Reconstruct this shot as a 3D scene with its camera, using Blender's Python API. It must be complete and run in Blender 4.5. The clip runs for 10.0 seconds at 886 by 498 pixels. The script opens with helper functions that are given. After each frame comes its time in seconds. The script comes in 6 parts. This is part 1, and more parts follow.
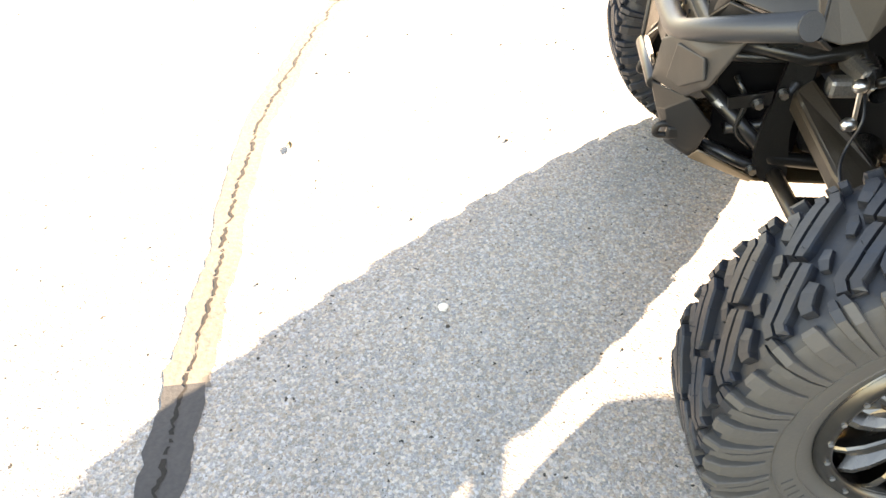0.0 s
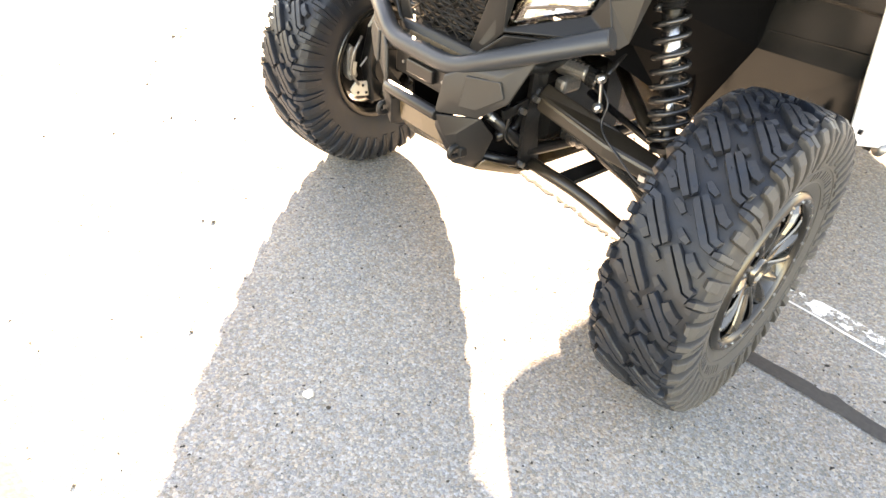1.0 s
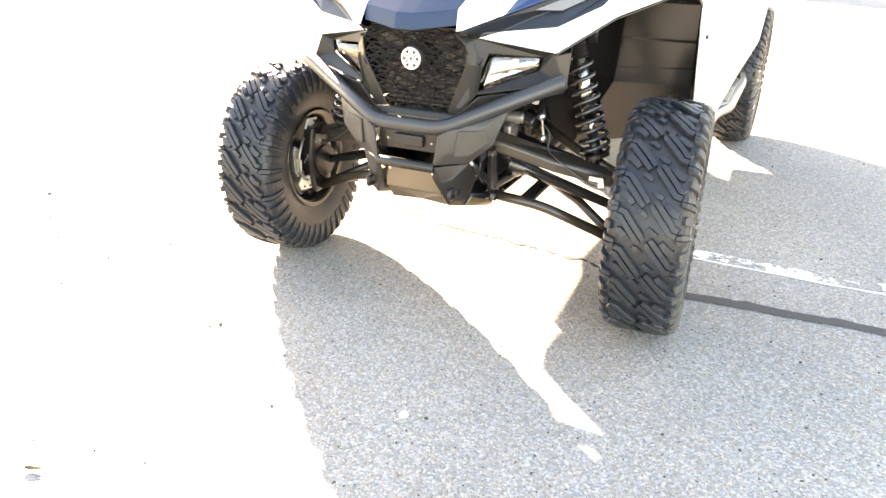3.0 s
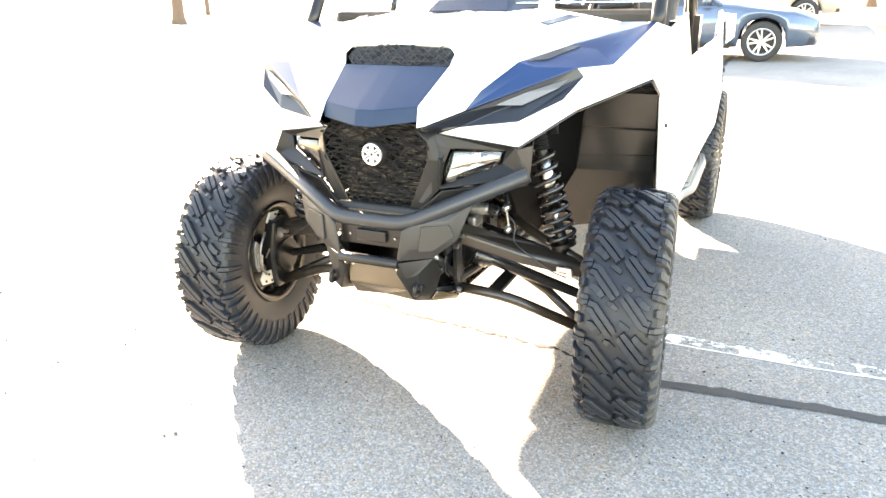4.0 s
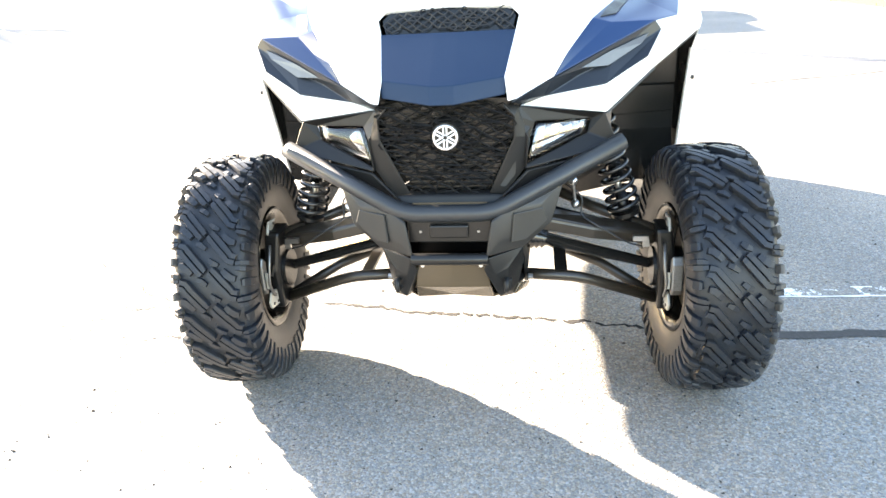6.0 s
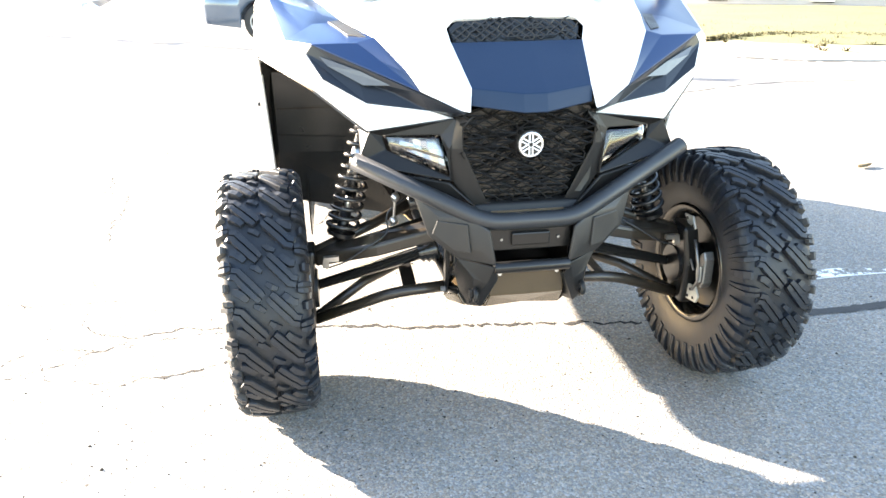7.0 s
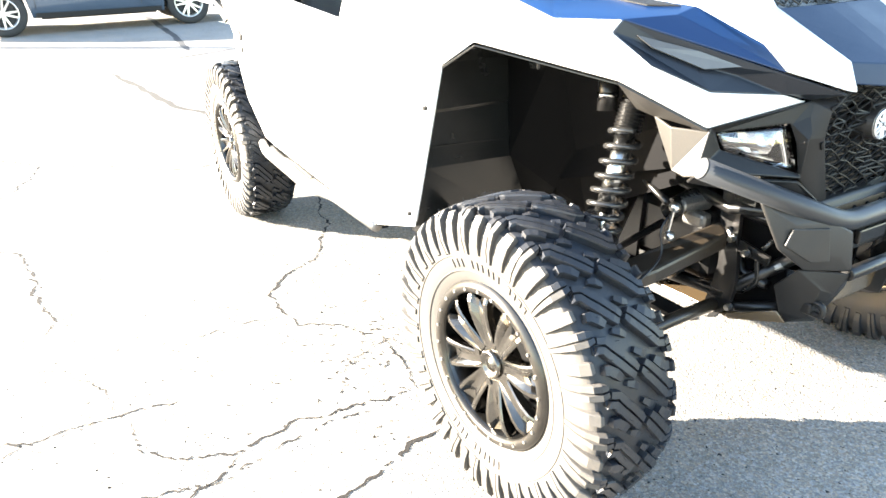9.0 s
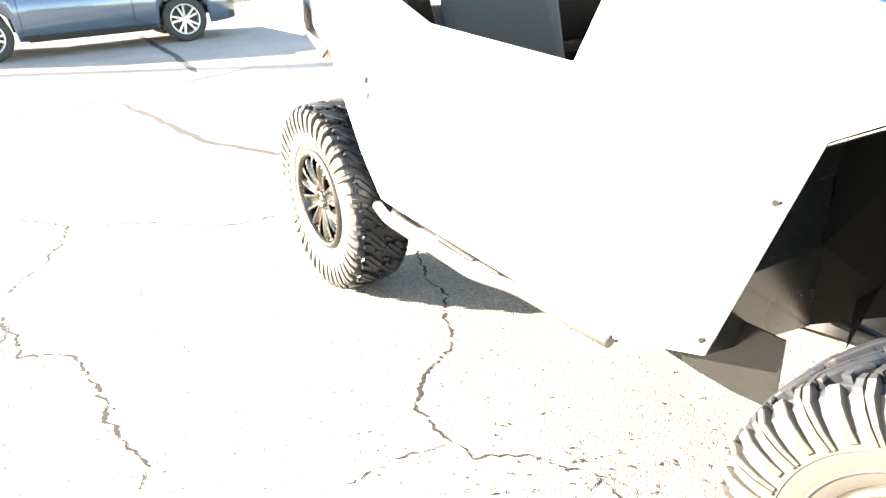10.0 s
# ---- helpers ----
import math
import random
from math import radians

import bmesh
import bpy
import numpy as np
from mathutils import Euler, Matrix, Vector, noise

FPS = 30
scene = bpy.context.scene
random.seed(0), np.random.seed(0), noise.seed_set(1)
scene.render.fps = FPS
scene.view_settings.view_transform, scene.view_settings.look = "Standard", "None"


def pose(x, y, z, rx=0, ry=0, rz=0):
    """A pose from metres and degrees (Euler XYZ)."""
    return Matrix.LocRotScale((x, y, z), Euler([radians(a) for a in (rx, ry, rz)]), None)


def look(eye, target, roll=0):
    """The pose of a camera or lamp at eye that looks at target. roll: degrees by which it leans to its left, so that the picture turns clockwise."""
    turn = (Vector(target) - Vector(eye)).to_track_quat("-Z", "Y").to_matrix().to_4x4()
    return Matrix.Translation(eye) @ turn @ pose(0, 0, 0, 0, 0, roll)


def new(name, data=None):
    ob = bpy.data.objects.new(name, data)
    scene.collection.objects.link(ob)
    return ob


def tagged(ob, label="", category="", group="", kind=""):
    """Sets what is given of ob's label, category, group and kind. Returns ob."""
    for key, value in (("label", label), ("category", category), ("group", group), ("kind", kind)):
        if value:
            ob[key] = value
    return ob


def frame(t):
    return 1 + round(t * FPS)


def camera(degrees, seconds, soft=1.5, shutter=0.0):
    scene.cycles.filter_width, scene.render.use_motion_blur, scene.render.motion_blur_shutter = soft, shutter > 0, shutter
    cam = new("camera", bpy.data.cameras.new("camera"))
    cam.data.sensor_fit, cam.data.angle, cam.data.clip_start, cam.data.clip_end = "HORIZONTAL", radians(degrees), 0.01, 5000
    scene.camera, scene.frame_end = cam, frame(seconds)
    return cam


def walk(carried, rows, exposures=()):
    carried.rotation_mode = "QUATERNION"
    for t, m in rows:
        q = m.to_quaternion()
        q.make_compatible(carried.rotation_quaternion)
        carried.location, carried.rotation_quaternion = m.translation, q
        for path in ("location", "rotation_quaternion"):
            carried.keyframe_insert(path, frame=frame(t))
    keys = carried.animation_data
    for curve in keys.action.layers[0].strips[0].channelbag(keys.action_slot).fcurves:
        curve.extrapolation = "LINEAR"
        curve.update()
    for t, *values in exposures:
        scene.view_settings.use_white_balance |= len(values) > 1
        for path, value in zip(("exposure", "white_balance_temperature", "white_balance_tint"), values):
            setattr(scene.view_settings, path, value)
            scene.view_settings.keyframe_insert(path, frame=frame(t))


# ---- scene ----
cam = camera(64.4, 10.0)
PATH = [
    (0, (1.507, -0.479, 1.296), (0.001, -0.697, -0.002), -3.9),
    (0.5, (1.46, -0.912, 1.299), (-0.097, -0.482, 0.12), -1.6),
    (0.8, (1.377, -1.114, 1.313), (-0.026, -0.287, 0.153), -2.1),
    (1, (1.294, -1.241, 1.308), (0.099, -0.144, 0.138), 4.9),
    (1.2, (1.262, -1.32, 1.337), (0.099, -0.151, 0.205), 3.0),
    (1.5, (1.232, -1.575, 1.304), (0.218, -0.191, 0.276), 1.9),
    (1.8, (1.177, -1.733, 1.295), (0.355, -0.21, 0.292), 3.5),
    (2, (1.117, -1.797, 1.289), (0.329, -0.251, 0.293), 0.9),
    (2.2, (1.044, -1.846, 1.304), (0.263, -0.323, 0.269), 1.2),
    (3.3, (1.071, -2.048, 1.324), (0.257, -0.433, 0.47), -1.5),
    (3.5, (1.064, -2.007, 1.331), (0.277, -0.38, 0.475), -1.5),
    (4, (1.044, -1.939, 1.355), (0.266, -0.237, 0.652), -1.3),
    (4.2, (1.034, -1.893, 1.351), (0.253, -0.177, 0.683), -0.8),
    (4.5, (1.019, -1.865, 1.339), (0.232, -0.16, 0.651), -1.2),
    (4.8, (0.956, -1.867, 1.298), (0.176, -0.172, 0.557), -2.8),
    (5, (0.878, -1.891, 1.329), (0.17, -0.19, 0.552), -1.0),
    (5.2, (0.753, -1.959, 1.307), (0.156, -0.202, 0.56), -1.4),
    (6.3, (0.025, -1.888, 1.343), (-0.112, -0.062, 0.539), -2.5),
    (6.5, (-0.116, -1.894, 1.328), (-0.151, -0.056, 0.541), -1.6),
    (6.8, (-0.343, -1.938, 1.302), (-0.214, -0.082, 0.57), -1.0),
    (7, (-0.476, -1.879, 1.329), (-0.218, -0.047, 0.569), -0.7),
    (7.2, (-0.552, -1.779, 1.344), (-0.216, 0.022, 0.541), -1.8),
    (7.5, (-0.774, -1.678, 1.316), (-0.351, 0.107, 0.519), -3.6),
    (7.8, (-0.967, -1.599, 1.316), (-0.363, 0.131, 0.514), -2.7),
    (8, (-1.12, -1.555, 1.315), (-0.395, 0.141, 0.542), -1.5),
    (8.2, (-1.239, -1.467, 1.345), (-0.438, 0.188, 0.559), -0.9),
    (8.5, (-1.384, -1.292, 1.27), (-0.491, 0.327, 0.506), -1.4),
    (8.8, (-1.508, -1.103, 1.279), (-0.617, 0.496, 0.474), -1.4),
    (9, (-1.585, -0.982, 1.289), (-0.685, 0.604, 0.468), -1.3),
    (9.2, (-1.686, -0.815, 1.308), (-0.768, 0.755, 0.476), -1.2),
    (9.5, (-1.76, -0.573, 1.313), (-0.732, 0.945, 0.513), 1.2),
    (10, (-1.791, -0.076, 1.322), (-0.846, 1.486, 0.506), -3.1),
]
walk(cam, [(t, look(eye, target, roll)) for t, eye, target, roll in PATH],
     exposures=[(0.0, 4.2, 9500, 20), (1.0, 4.45, 9900, 23), (2.2, 4.6, 9400, 22), (3.5, 4.62, 9100, 20), (4.5, 4.6, 8400, 16), (5.2, 4.35, 7900, 15), (6.5, 3.98, 7250, 14), (8.0, 3.86, 7150, 13), (9.0, 3.87, 6950, 11), (10.0, 3.86, 7500, 12)])

# ---- light ----
SUN_EL, SUN_AZ = radians(15.4), radians(-52.0)  # height, and bearing from +y towards +x
world = bpy.data.worlds.new("world")
scene.world = world
world.use_nodes = True
sky = world.node_tree.nodes.new("ShaderNodeTexSky")
sky.sky_type, sky.sun_disc, sky.sun_elevation, sky.sun_rotation = "NISHITA", False, SUN_EL, SUN_AZ
sky.air_density, sky.dust_density, sky.ozone_density = 1.0, 0.6, 1.0
world.node_tree.links.new(sky.outputs[0], world.node_tree.nodes["Background"].inputs[0])
world.node_tree.nodes["Background"].inputs[1].default_value = 0.085
sun_data = bpy.data.lights.new("sun", "SUN")
sun_data.energy, sun_data.angle, sun_data.color = 5.0, radians(0.53), (1.0, 0.93, 0.83)
sun = new("sun", sun_data)
TO_SUN = Vector((math.sin(SUN_AZ) * math.cos(SUN_EL), math.cos(SUN_AZ) * math.cos(SUN_EL), math.sin(SUN_EL)))
sun.matrix_world = look(TO_SUN * 40, (0, 0, 0))


# ---- materials ----
def material(name, colour, rough=0.5, metal=0.0, grain=0.0, grain_size=0.01, blotch=0.0, blotch_size=0.3, bump=0.0,
             coat=0.0, shine=0.5, second=None, rough_var=0.0):
    """Principled surface: colour varied by fine grain and broad blotches towards a second colour, with a fine bump."""
    m = bpy.data.materials.new(name)
    m.use_nodes = True
    nodes, links = m.node_tree.nodes, m.node_tree.links
    b = nodes["Principled BSDF"]
    b.inputs["Roughness"].default_value, b.inputs["Metallic"].default_value = rough, metal
    b.inputs["Coat Weight"].default_value, b.inputs["Coat Roughness"].default_value = coat, 0.08
    b.inputs["Specular IOR Level"].default_value = shine
    base = (*colour, 1)
    second = (*(second or [c * 0.45 for c in colour]), 1)
    b.inputs["Base Color"].default_value = base
    where = nodes.new("ShaderNodeTexCoord").outputs["Object"]

    def cloud(size, detail=4):
        n = nodes.new("ShaderNodeTexNoise")
        n.inputs["Scale"].default_value, n.inputs["Detail"].default_value = 1 / size, detail
        links.new(where, n.inputs["Vector"])
        return n.outputs["Fac"]

    def stretched(value, lo, hi):
        r = nodes.new("ShaderNodeMapRange")
        r.inputs["From Min"].default_value, r.inputs["From Max"].default_value = 0.3, 0.7
        r.inputs["To Min"].default_value, r.inputs["To Max"].default_value = lo, hi
        links.new(value, r.inputs["Value"])
        return r.outputs["Result"]

    out = None
    for amount, size in ((blotch, blotch_size), (grain, grain_size)):
        if amount:
            mix = nodes.new("ShaderNodeMix")
            mix.data_type = "RGBA"
            mix.inputs[6].default_value, mix.inputs[7].default_value = base, second
            if out:
                links.new(out, mix.inputs[6])
            links.new(stretched(cloud(size), 0, amount), mix.inputs[0])
            out = mix.outputs[2]
    if out:
        links.new(out, b.inputs["Base Color"])
    if rough_var:
        links.new(stretched(cloud(blotch_size * 0.6), max(rough - rough_var, 0.02), min(rough + rough_var, 1)), b.inputs["Roughness"])
    if bump:
        n = nodes.new("ShaderNodeBump")
        n.inputs["Strength"].default_value, n.inputs["Distance"].default_value = 0.6, bump
        links.new(cloud(grain_size, 2), n.inputs["Height"])
        links.new(n.outputs["Normal"], b.inputs["Normal"])
    return m


def asphalt_material():
    """Old parking-lot asphalt: pale stone chips in grey binder, with broad stains and fine crazing."""
    m = bpy.data.materials.new("asphalt")
    m.use_nodes = True
    nodes, links = m.node_tree.nodes, m.node_tree.links
    b = nodes["Principled BSDF"]
    b.inputs["Roughness"].default_value = 0.95
    b.inputs["Specular IOR Level"].default_value = 0.25
    where = nodes.new("ShaderNodeTexCoord").outputs["Object"]

    def chips(scale):
        v = nodes.new("ShaderNodeTexVoronoi")
        v.inputs["Scale"].default_value = scale
        links.new(where, v.inputs["Vector"])
        return v

    def ramp(value, *stops):
        r = nodes.new("ShaderNodeValToRGB")
        while len(r.color_ramp.elements) < len(stops):
            r.color_ramp.elements.new(0.5)
        for e, (p, c) in zip(r.color_ramp.elements, stops):
            e.position, e.color = p, (*c, 1)
        links.new(value, r.inputs["Fac"])
        return r.outputs["Color"]

    def mixed(kind, fac, a, c):
        x = nodes.new("ShaderNodeMix")
        x.data_type, x.blend_type = "RGBA", kind
        for socket, value in ((x.inputs[0], fac), (x.inputs[6], a), (x.inputs[7], c)):
            if isinstance(value, (int, float)):
                socket.default_value = value
            elif isinstance(value, tuple):
                socket.default_value = (*value, 1)
            else:
                links.new(value, socket)
        return x.outputs[2]

    big, small = chips(150), chips(340)
    split = nodes.new("ShaderNodeSeparateColor")
    links.new(big.outputs["Color"], split.inputs[0])
    split2 = nodes.new("ShaderNodeSeparateColor")
    links.new(small.outputs["Color"], split2.inputs[0])
    tone = ramp(split.outputs[0], (0.0, (0.122, 0.119, 0.117)), (0.22, (0.172, 0.170, 0.167)), (0.6, (0.25, 0.246, 0.238)),
                (0.85, (0.335, 0.326, 0.312)), (1.0, (0.45, 0.437, 0.415)))
    fine = ramp(split2.outputs[0], (0.0, (0.125, 0.122, 0.118)), (0.5, (0.21, 0.206, 0.198)), (1.0, (0.36, 0.351, 0.333)))
    hue = ramp(split.outputs[1], (0.0, (1.10, 0.97, 0.84)), (0.5, (1, 1, 0.98)), (1.0, (0.90, 0.97, 1.06)))
    colour = mixed("MULTIPLY", 1.0, mixed("MIX", 0.45, tone, fine), hue)
    stain = nodes.new("ShaderNodeTexNoise")
    stain.inputs["Scale"].default_value, stain.inputs["Detail"].default_value = 0.9, 6
    links.new(where, stain.inputs["Vector"])
    colour = mixed("MULTIPLY", 1.0, colour, ramp(stain.outputs["Fac"], (0.3, (0.82, 0.82, 0.82)), (0.7, (1.12, 1.1, 1.06))))
    pits = nodes.new("ShaderNodeTexNoise")
    pits.inputs["Scale"].default_value, pits.inputs["Detail"].default_value = 52, 3
    links.new(where, pits.inputs["Vector"])
    colour = mixed("MIX", ramp(pits.outputs["Fac"], (0.672, (0, 0, 0)), (0.70, (0.95, 0.95, 0.95))), colour, (0.012, 0.011, 0.01))
    links.new(colour, b.inputs["Base Color"])
    n = nodes.new("ShaderNodeBump")
    n.inputs["Strength"].default_value, n.inputs["Distance"].default_value = 0.42, 0.004
    links.new(big.outputs["Distance"], n.inputs["Height"])
    n.invert = True
    links.new(n.outputs["Normal"], b.inputs["Normal"])
    return m


def glass_material(name, colour, rough=0.0):
    m = bpy.data.materials.new(name)
    m.use_nodes = True
    b = m.node_tree.nodes["Principled BSDF"]
    b.inputs["Base Color"].default_value = (*colour, 1)
    b.inputs["Transmission Weight"].default_value, b.inputs["Roughness"].default_value, b.inputs["IOR"].default_value = 1.0, rough, 1.45
    return m


def paint_line_material():
    """White road paint, half worn away to the asphalt below."""
    m = material("worn_paint", (0.78, 0.78, 0.76), rough=0.8, grain=0.3, grain_size=0.004)
    nodes, links = m.node_tree.nodes, m.node_tree.links
    where = nodes.new("ShaderNodeTexCoord").outputs["Object"]
    n = nodes.new("ShaderNodeTexNoise")
    n.inputs["Scale"].default_value, n.inputs["Detail"].default_value, n.inputs["Roughness"].default_value = 17, 6, 0.7
    links.new(where, n.inputs["Vector"])
    broad = nodes.new("ShaderNodeTexNoise")
    broad.inputs["Scale"].default_value = 4.0
    links.new(where, broad.inputs["Vector"])
    add = nodes.new("ShaderNodeMath")
    add.operation = "MULTIPLY_ADD"
    add.inputs[1].default_value = 0.7
    links.new(broad.outputs["Fac"], add.inputs[0])
    links.new(n.outputs["Fac"], add.inputs[2])
    r = nodes.new("ShaderNodeMapRange")
    r.inputs["From Min"].default_value, r.inputs["From Max"].default_value = 0.845, 0.90
    links.new(add.outputs[0], r.inputs["Value"])
    links.new(r.outputs["Result"], nodes["Principled BSDF"].inputs["Alpha"])
    return m


ASPHALT = asphalt_material()
CRACK = material("crack_dirt", (0.006, 0.005, 0.0045), rough=1.0, grain=0.4, grain_size=0.006, second=(0.02, 0.017, 0.014))
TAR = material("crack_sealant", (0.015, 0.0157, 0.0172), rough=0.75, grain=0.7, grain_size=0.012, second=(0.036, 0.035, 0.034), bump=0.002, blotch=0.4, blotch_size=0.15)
# paler sealant copy for the stretch of strip that lies in sun
STRIP = material("lit_tone_sealant_strip", (0.060, 0.054, 0.047), rough=0.9, grain=0.8, grain_size=0.015, second=(0.135, 0.116, 0.093), bump=0.002, blotch=0.5, blotch_size=0.2)
SEAM = material("dark_sealant", (0.016, 0.0145, 0.013), rough=0.9, grain=0.8, grain_size=0.03, second=(0.036, 0.032, 0.027), blotch=0.5, blotch_size=0.2)
LINE = paint_line_material()
WHITE = material("white_paint", (0.80, 0.80, 0.79), rough=0.28, coat=0.6, blotch=0.06, blotch_size=0.25, rough_var=0.05)
BLUE = material("blue_paint", (0.0045, 0.0265, 0.088), rough=0.32, shine=0.4, coat=0.06, blotch=0.15, blotch_size=0.3)
SATIN = material("satin_dark_plastic", (0.0065, 0.0225, 0.055), shine=0.27, rough=0.40, grain=0.3, grain_size=0.002, bump=0.0004, rough_var=0.06)
PLASTIC = material("black_plastic", (0.0095, 0.0096, 0.0102), rough=0.48, grain=0.5, grain_size=0.002, bump=0.0006, blotch=0.5, blotch_size=0.12, second=(0.022, 0.020, 0.0175), rough_var=0.1)
LINER = material("wheel_liner_plastic", colour=(0.0075, 0.0090, 0.0094), shine=0.5, rough=0.24, blotch=0.5, blotch_size=0.2, second=(0.0095, 0.0088, 0.0078), grain=0.3, grain_size=0.004, rough_var=0.05)
STEEL_BLACK = material("black_powder_coat", (0.0065, 0.0062, 0.0060), shine=0.4, rough=0.28, grain=0.5, grain_size=0.003, bump=0.0005, second=(0.018, 0.018, 0.018))
# the brown imitates sunlit ground bounced onto black arms
ARM = material("bounce_tone_arm_paint", (0.019, 0.0145, 0.0100), shine=0.55, rough=0.30, grain=0.5, grain_size=0.004, bump=0.0005, second=(0.034, 0.027, 0.020), blotch=0.4, blotch_size=0.06)
BAR = material("bumper_powder_coat", (0.013, 0.016, 0.020), rough=0.38, grain=0.5, grain_size=0.002, bump=0.0006, second=(0.035, 0.035, 0.035))
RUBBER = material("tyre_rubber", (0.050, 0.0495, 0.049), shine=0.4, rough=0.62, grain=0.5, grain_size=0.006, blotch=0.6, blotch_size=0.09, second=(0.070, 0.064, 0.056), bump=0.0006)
# black rubber with shade and blue sky light put into its colour
TREAD = material("shade_blue_tread_rubber", (0.0105, 0.0170, 0.0275), shine=0.32, rough=0.42, grain=0.4, grain_size=0.006, blotch=0.6, blotch_size=0.06, second=(0.026, 0.023, 0.020), bump=0.0006)
RIM = material("gloss_black_alloy", (0.16, 0.15, 0.135), rough=0.24, metal=1.0, blotch=0.3, blotch_size=0.06, second=(0.08, 0.074, 0.065), rough_var=0.06)
RIM_LIP = material("bronze_black_lip", (0.088, 0.082, 0.073), rough=0.3, metal=0.9, blotch=0.4, blotch_size=0.04, second=(0.04, 0.036, 0.032))
RIM_BACK = material("black_alloy", (0.075, 0.072, 0.068), rough=0.2, metal=0.95)
ZINC = material("zinc_plated_steel", (0.72, 0.71, 0.68), rough=0.28, metal=1.0, grain=0.3, grain_size=0.003)
# cream diffuse colour imitates sunlit ground mirrored in the plating
PLATED = material("ground_lit_plated_steel", (0.62, 0.60, 0.53), rough=0.4, metal=0.35, grain=0.3, grain_size=0.003)
CAST = material("cast_aluminium", (0.32, 0.315, 0.305), rough=0.45, metal=0.9, grain=0.5, grain_size=0.004, bump=0.0005)
DAMPER = material("polished_damper_steel", (0.5, 0.5, 0.49), rough=0.22, metal=1.0, blotch=0.3, blotch_size=0.05)
SPRING = material("spring_steel", (0.03, 0.03, 0.03), rough=0.25, metal=0.4, coat=0.5)
SILVER = material("silver_emblem", (0.75, 0.75, 0.75), rough=0.2, metal=0.7)


def clear_lens_material():
    """A thin clear cover: see-through, with a mirror gloss that grows towards grazing angles."""
    m = bpy.data.materials.new("clear_lens")
    m.use_nodes = True
    nodes, links = m.node_tree.nodes, m.node_tree.links
    mix, gloss, clear, edge = (nodes.new(k) for k in ("ShaderNodeMixShader", "ShaderNodeBsdfGlossy", "ShaderNodeBsdfTransparent", "ShaderNodeFresnel"))
    gloss.inputs["Roughness"].default_value, edge.inputs["IOR"].default_value = 0.015, 1.72
    links.new(edge.outputs[0], mix.inputs[0])
    links.new(clear.outputs[0], mix.inputs[1])
    links.new(gloss.outputs[0], mix.inputs[2])
    links.new(mix.outputs[0], nodes["Material Output"].inputs["Surface"])
    return m


LENS = clear_lens_material()
REFLECTOR = material("headlamp_reflector", (0.34, 0.34, 0.34), rough=0.10, metal=1.0)
SMOKE = material("smoked_lens", (0.010, 0.014, 0.021), shine=0.35, rough=0.34, coat=0.08, blotch=0.3, blotch_size=0.05)
SLIT = material("frosted_lens", (0.085, 0.082, 0.075), rough=0.25, coat=0.6, blotch=0.3, blotch_size=0.04)
FASCIA = material("fascia_plastic", (0.0065, 0.0071, 0.008), shine=0.32, rough=0.42, grain=0.4, grain_size=0.002, bump=0.0005, blotch=0.4, blotch_size=0.1, second=(0.016, 0.015, 0.014))
LATTICE = material("lattice_plastic", (0.006, 0.006, 0.0062), shine=0.15, rough=0.5, grain=0.3, grain_size=0.003)
# tan base colour paints in the warm ground's reflection on the underside
SKID = material("ground_sheen_skid_plastic", (0.075, 0.053, 0.030), shine=0.75, rough=0.22, grain=0.4, grain_size=0.004, blotch=0.5, blotch_size=0.08, second=(0.095, 0.066, 0.037))
PRIMER_DARK = material("radiator_brown", (0.045, 0.033, 0.024), rough=0.6, grain=0.5, grain_size=0.006)
# blacker than the liner: deep shade inside the arches is put into the colour
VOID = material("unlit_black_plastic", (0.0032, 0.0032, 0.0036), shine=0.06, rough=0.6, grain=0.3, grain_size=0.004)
BRACKET = material("grey_moulded_plastic", (0.027, 0.025, 0.022), rough=0.45, grain=0.3, grain_size=0.003, bump=0.0004)
PRIMER = material("tan_bracket", (0.22, 0.15, 0.085), rough=0.55, grain=0.5, grain_size=0.01)
WINDOW = glass_material("window_glass", (0.86, 0.92, 0.90))
FABRIC = material("seat_vinyl", (0.03, 0.03, 0.032), rough=0.6, grain=0.4, grain_size=0.004, bump=0.0008)
FRESH = material("white_line_paint", (0.78, 0.78, 0.76), rough=0.8, grain=0.4, grain_size=0.006)


# ---- building helpers ----
def mesh_object(name, bm, mat, smooth=False):
    me = bpy.data.meshes.new(name)
    bmesh.ops.recalc_face_normals(bm, faces=bm.faces)
    bm.to_mesh(me)
    bm.free()
    me.materials.append(mat)
    if smooth:
        for p in me.polygons:
            p.use_smooth = True
    return new(name, me)


def part(name, bm, mat, parent, label="", smooth=False):
    ob = mesh_object(name, bm, mat, smooth)
    ob.parent = parent
    return tagged(ob, label) if label else ob


def thing(name, label, category, m=None, group=""):
    ob = new(name)
    ob.empty_display_size = 0.1
    if m:
        ob.matrix_world = m
    return tagged(ob, label, category, group)


def bevelled(ob, width=0.003, segments=2, angle=30):
    b = ob.modifiers.new("bevel", "BEVEL")
    b.width, b.segments, b.limit_method, b.angle_limit = width, segments, "ANGLE", radians(angle)
    b.harden_normals = False
    return ob


def thick(ob, t, offset=-1):
    s = ob.modifiers.new("thickness", "SOLIDIFY")
    s.thickness, s.offset, s.use_even_offset = t, offset, True
    return ob


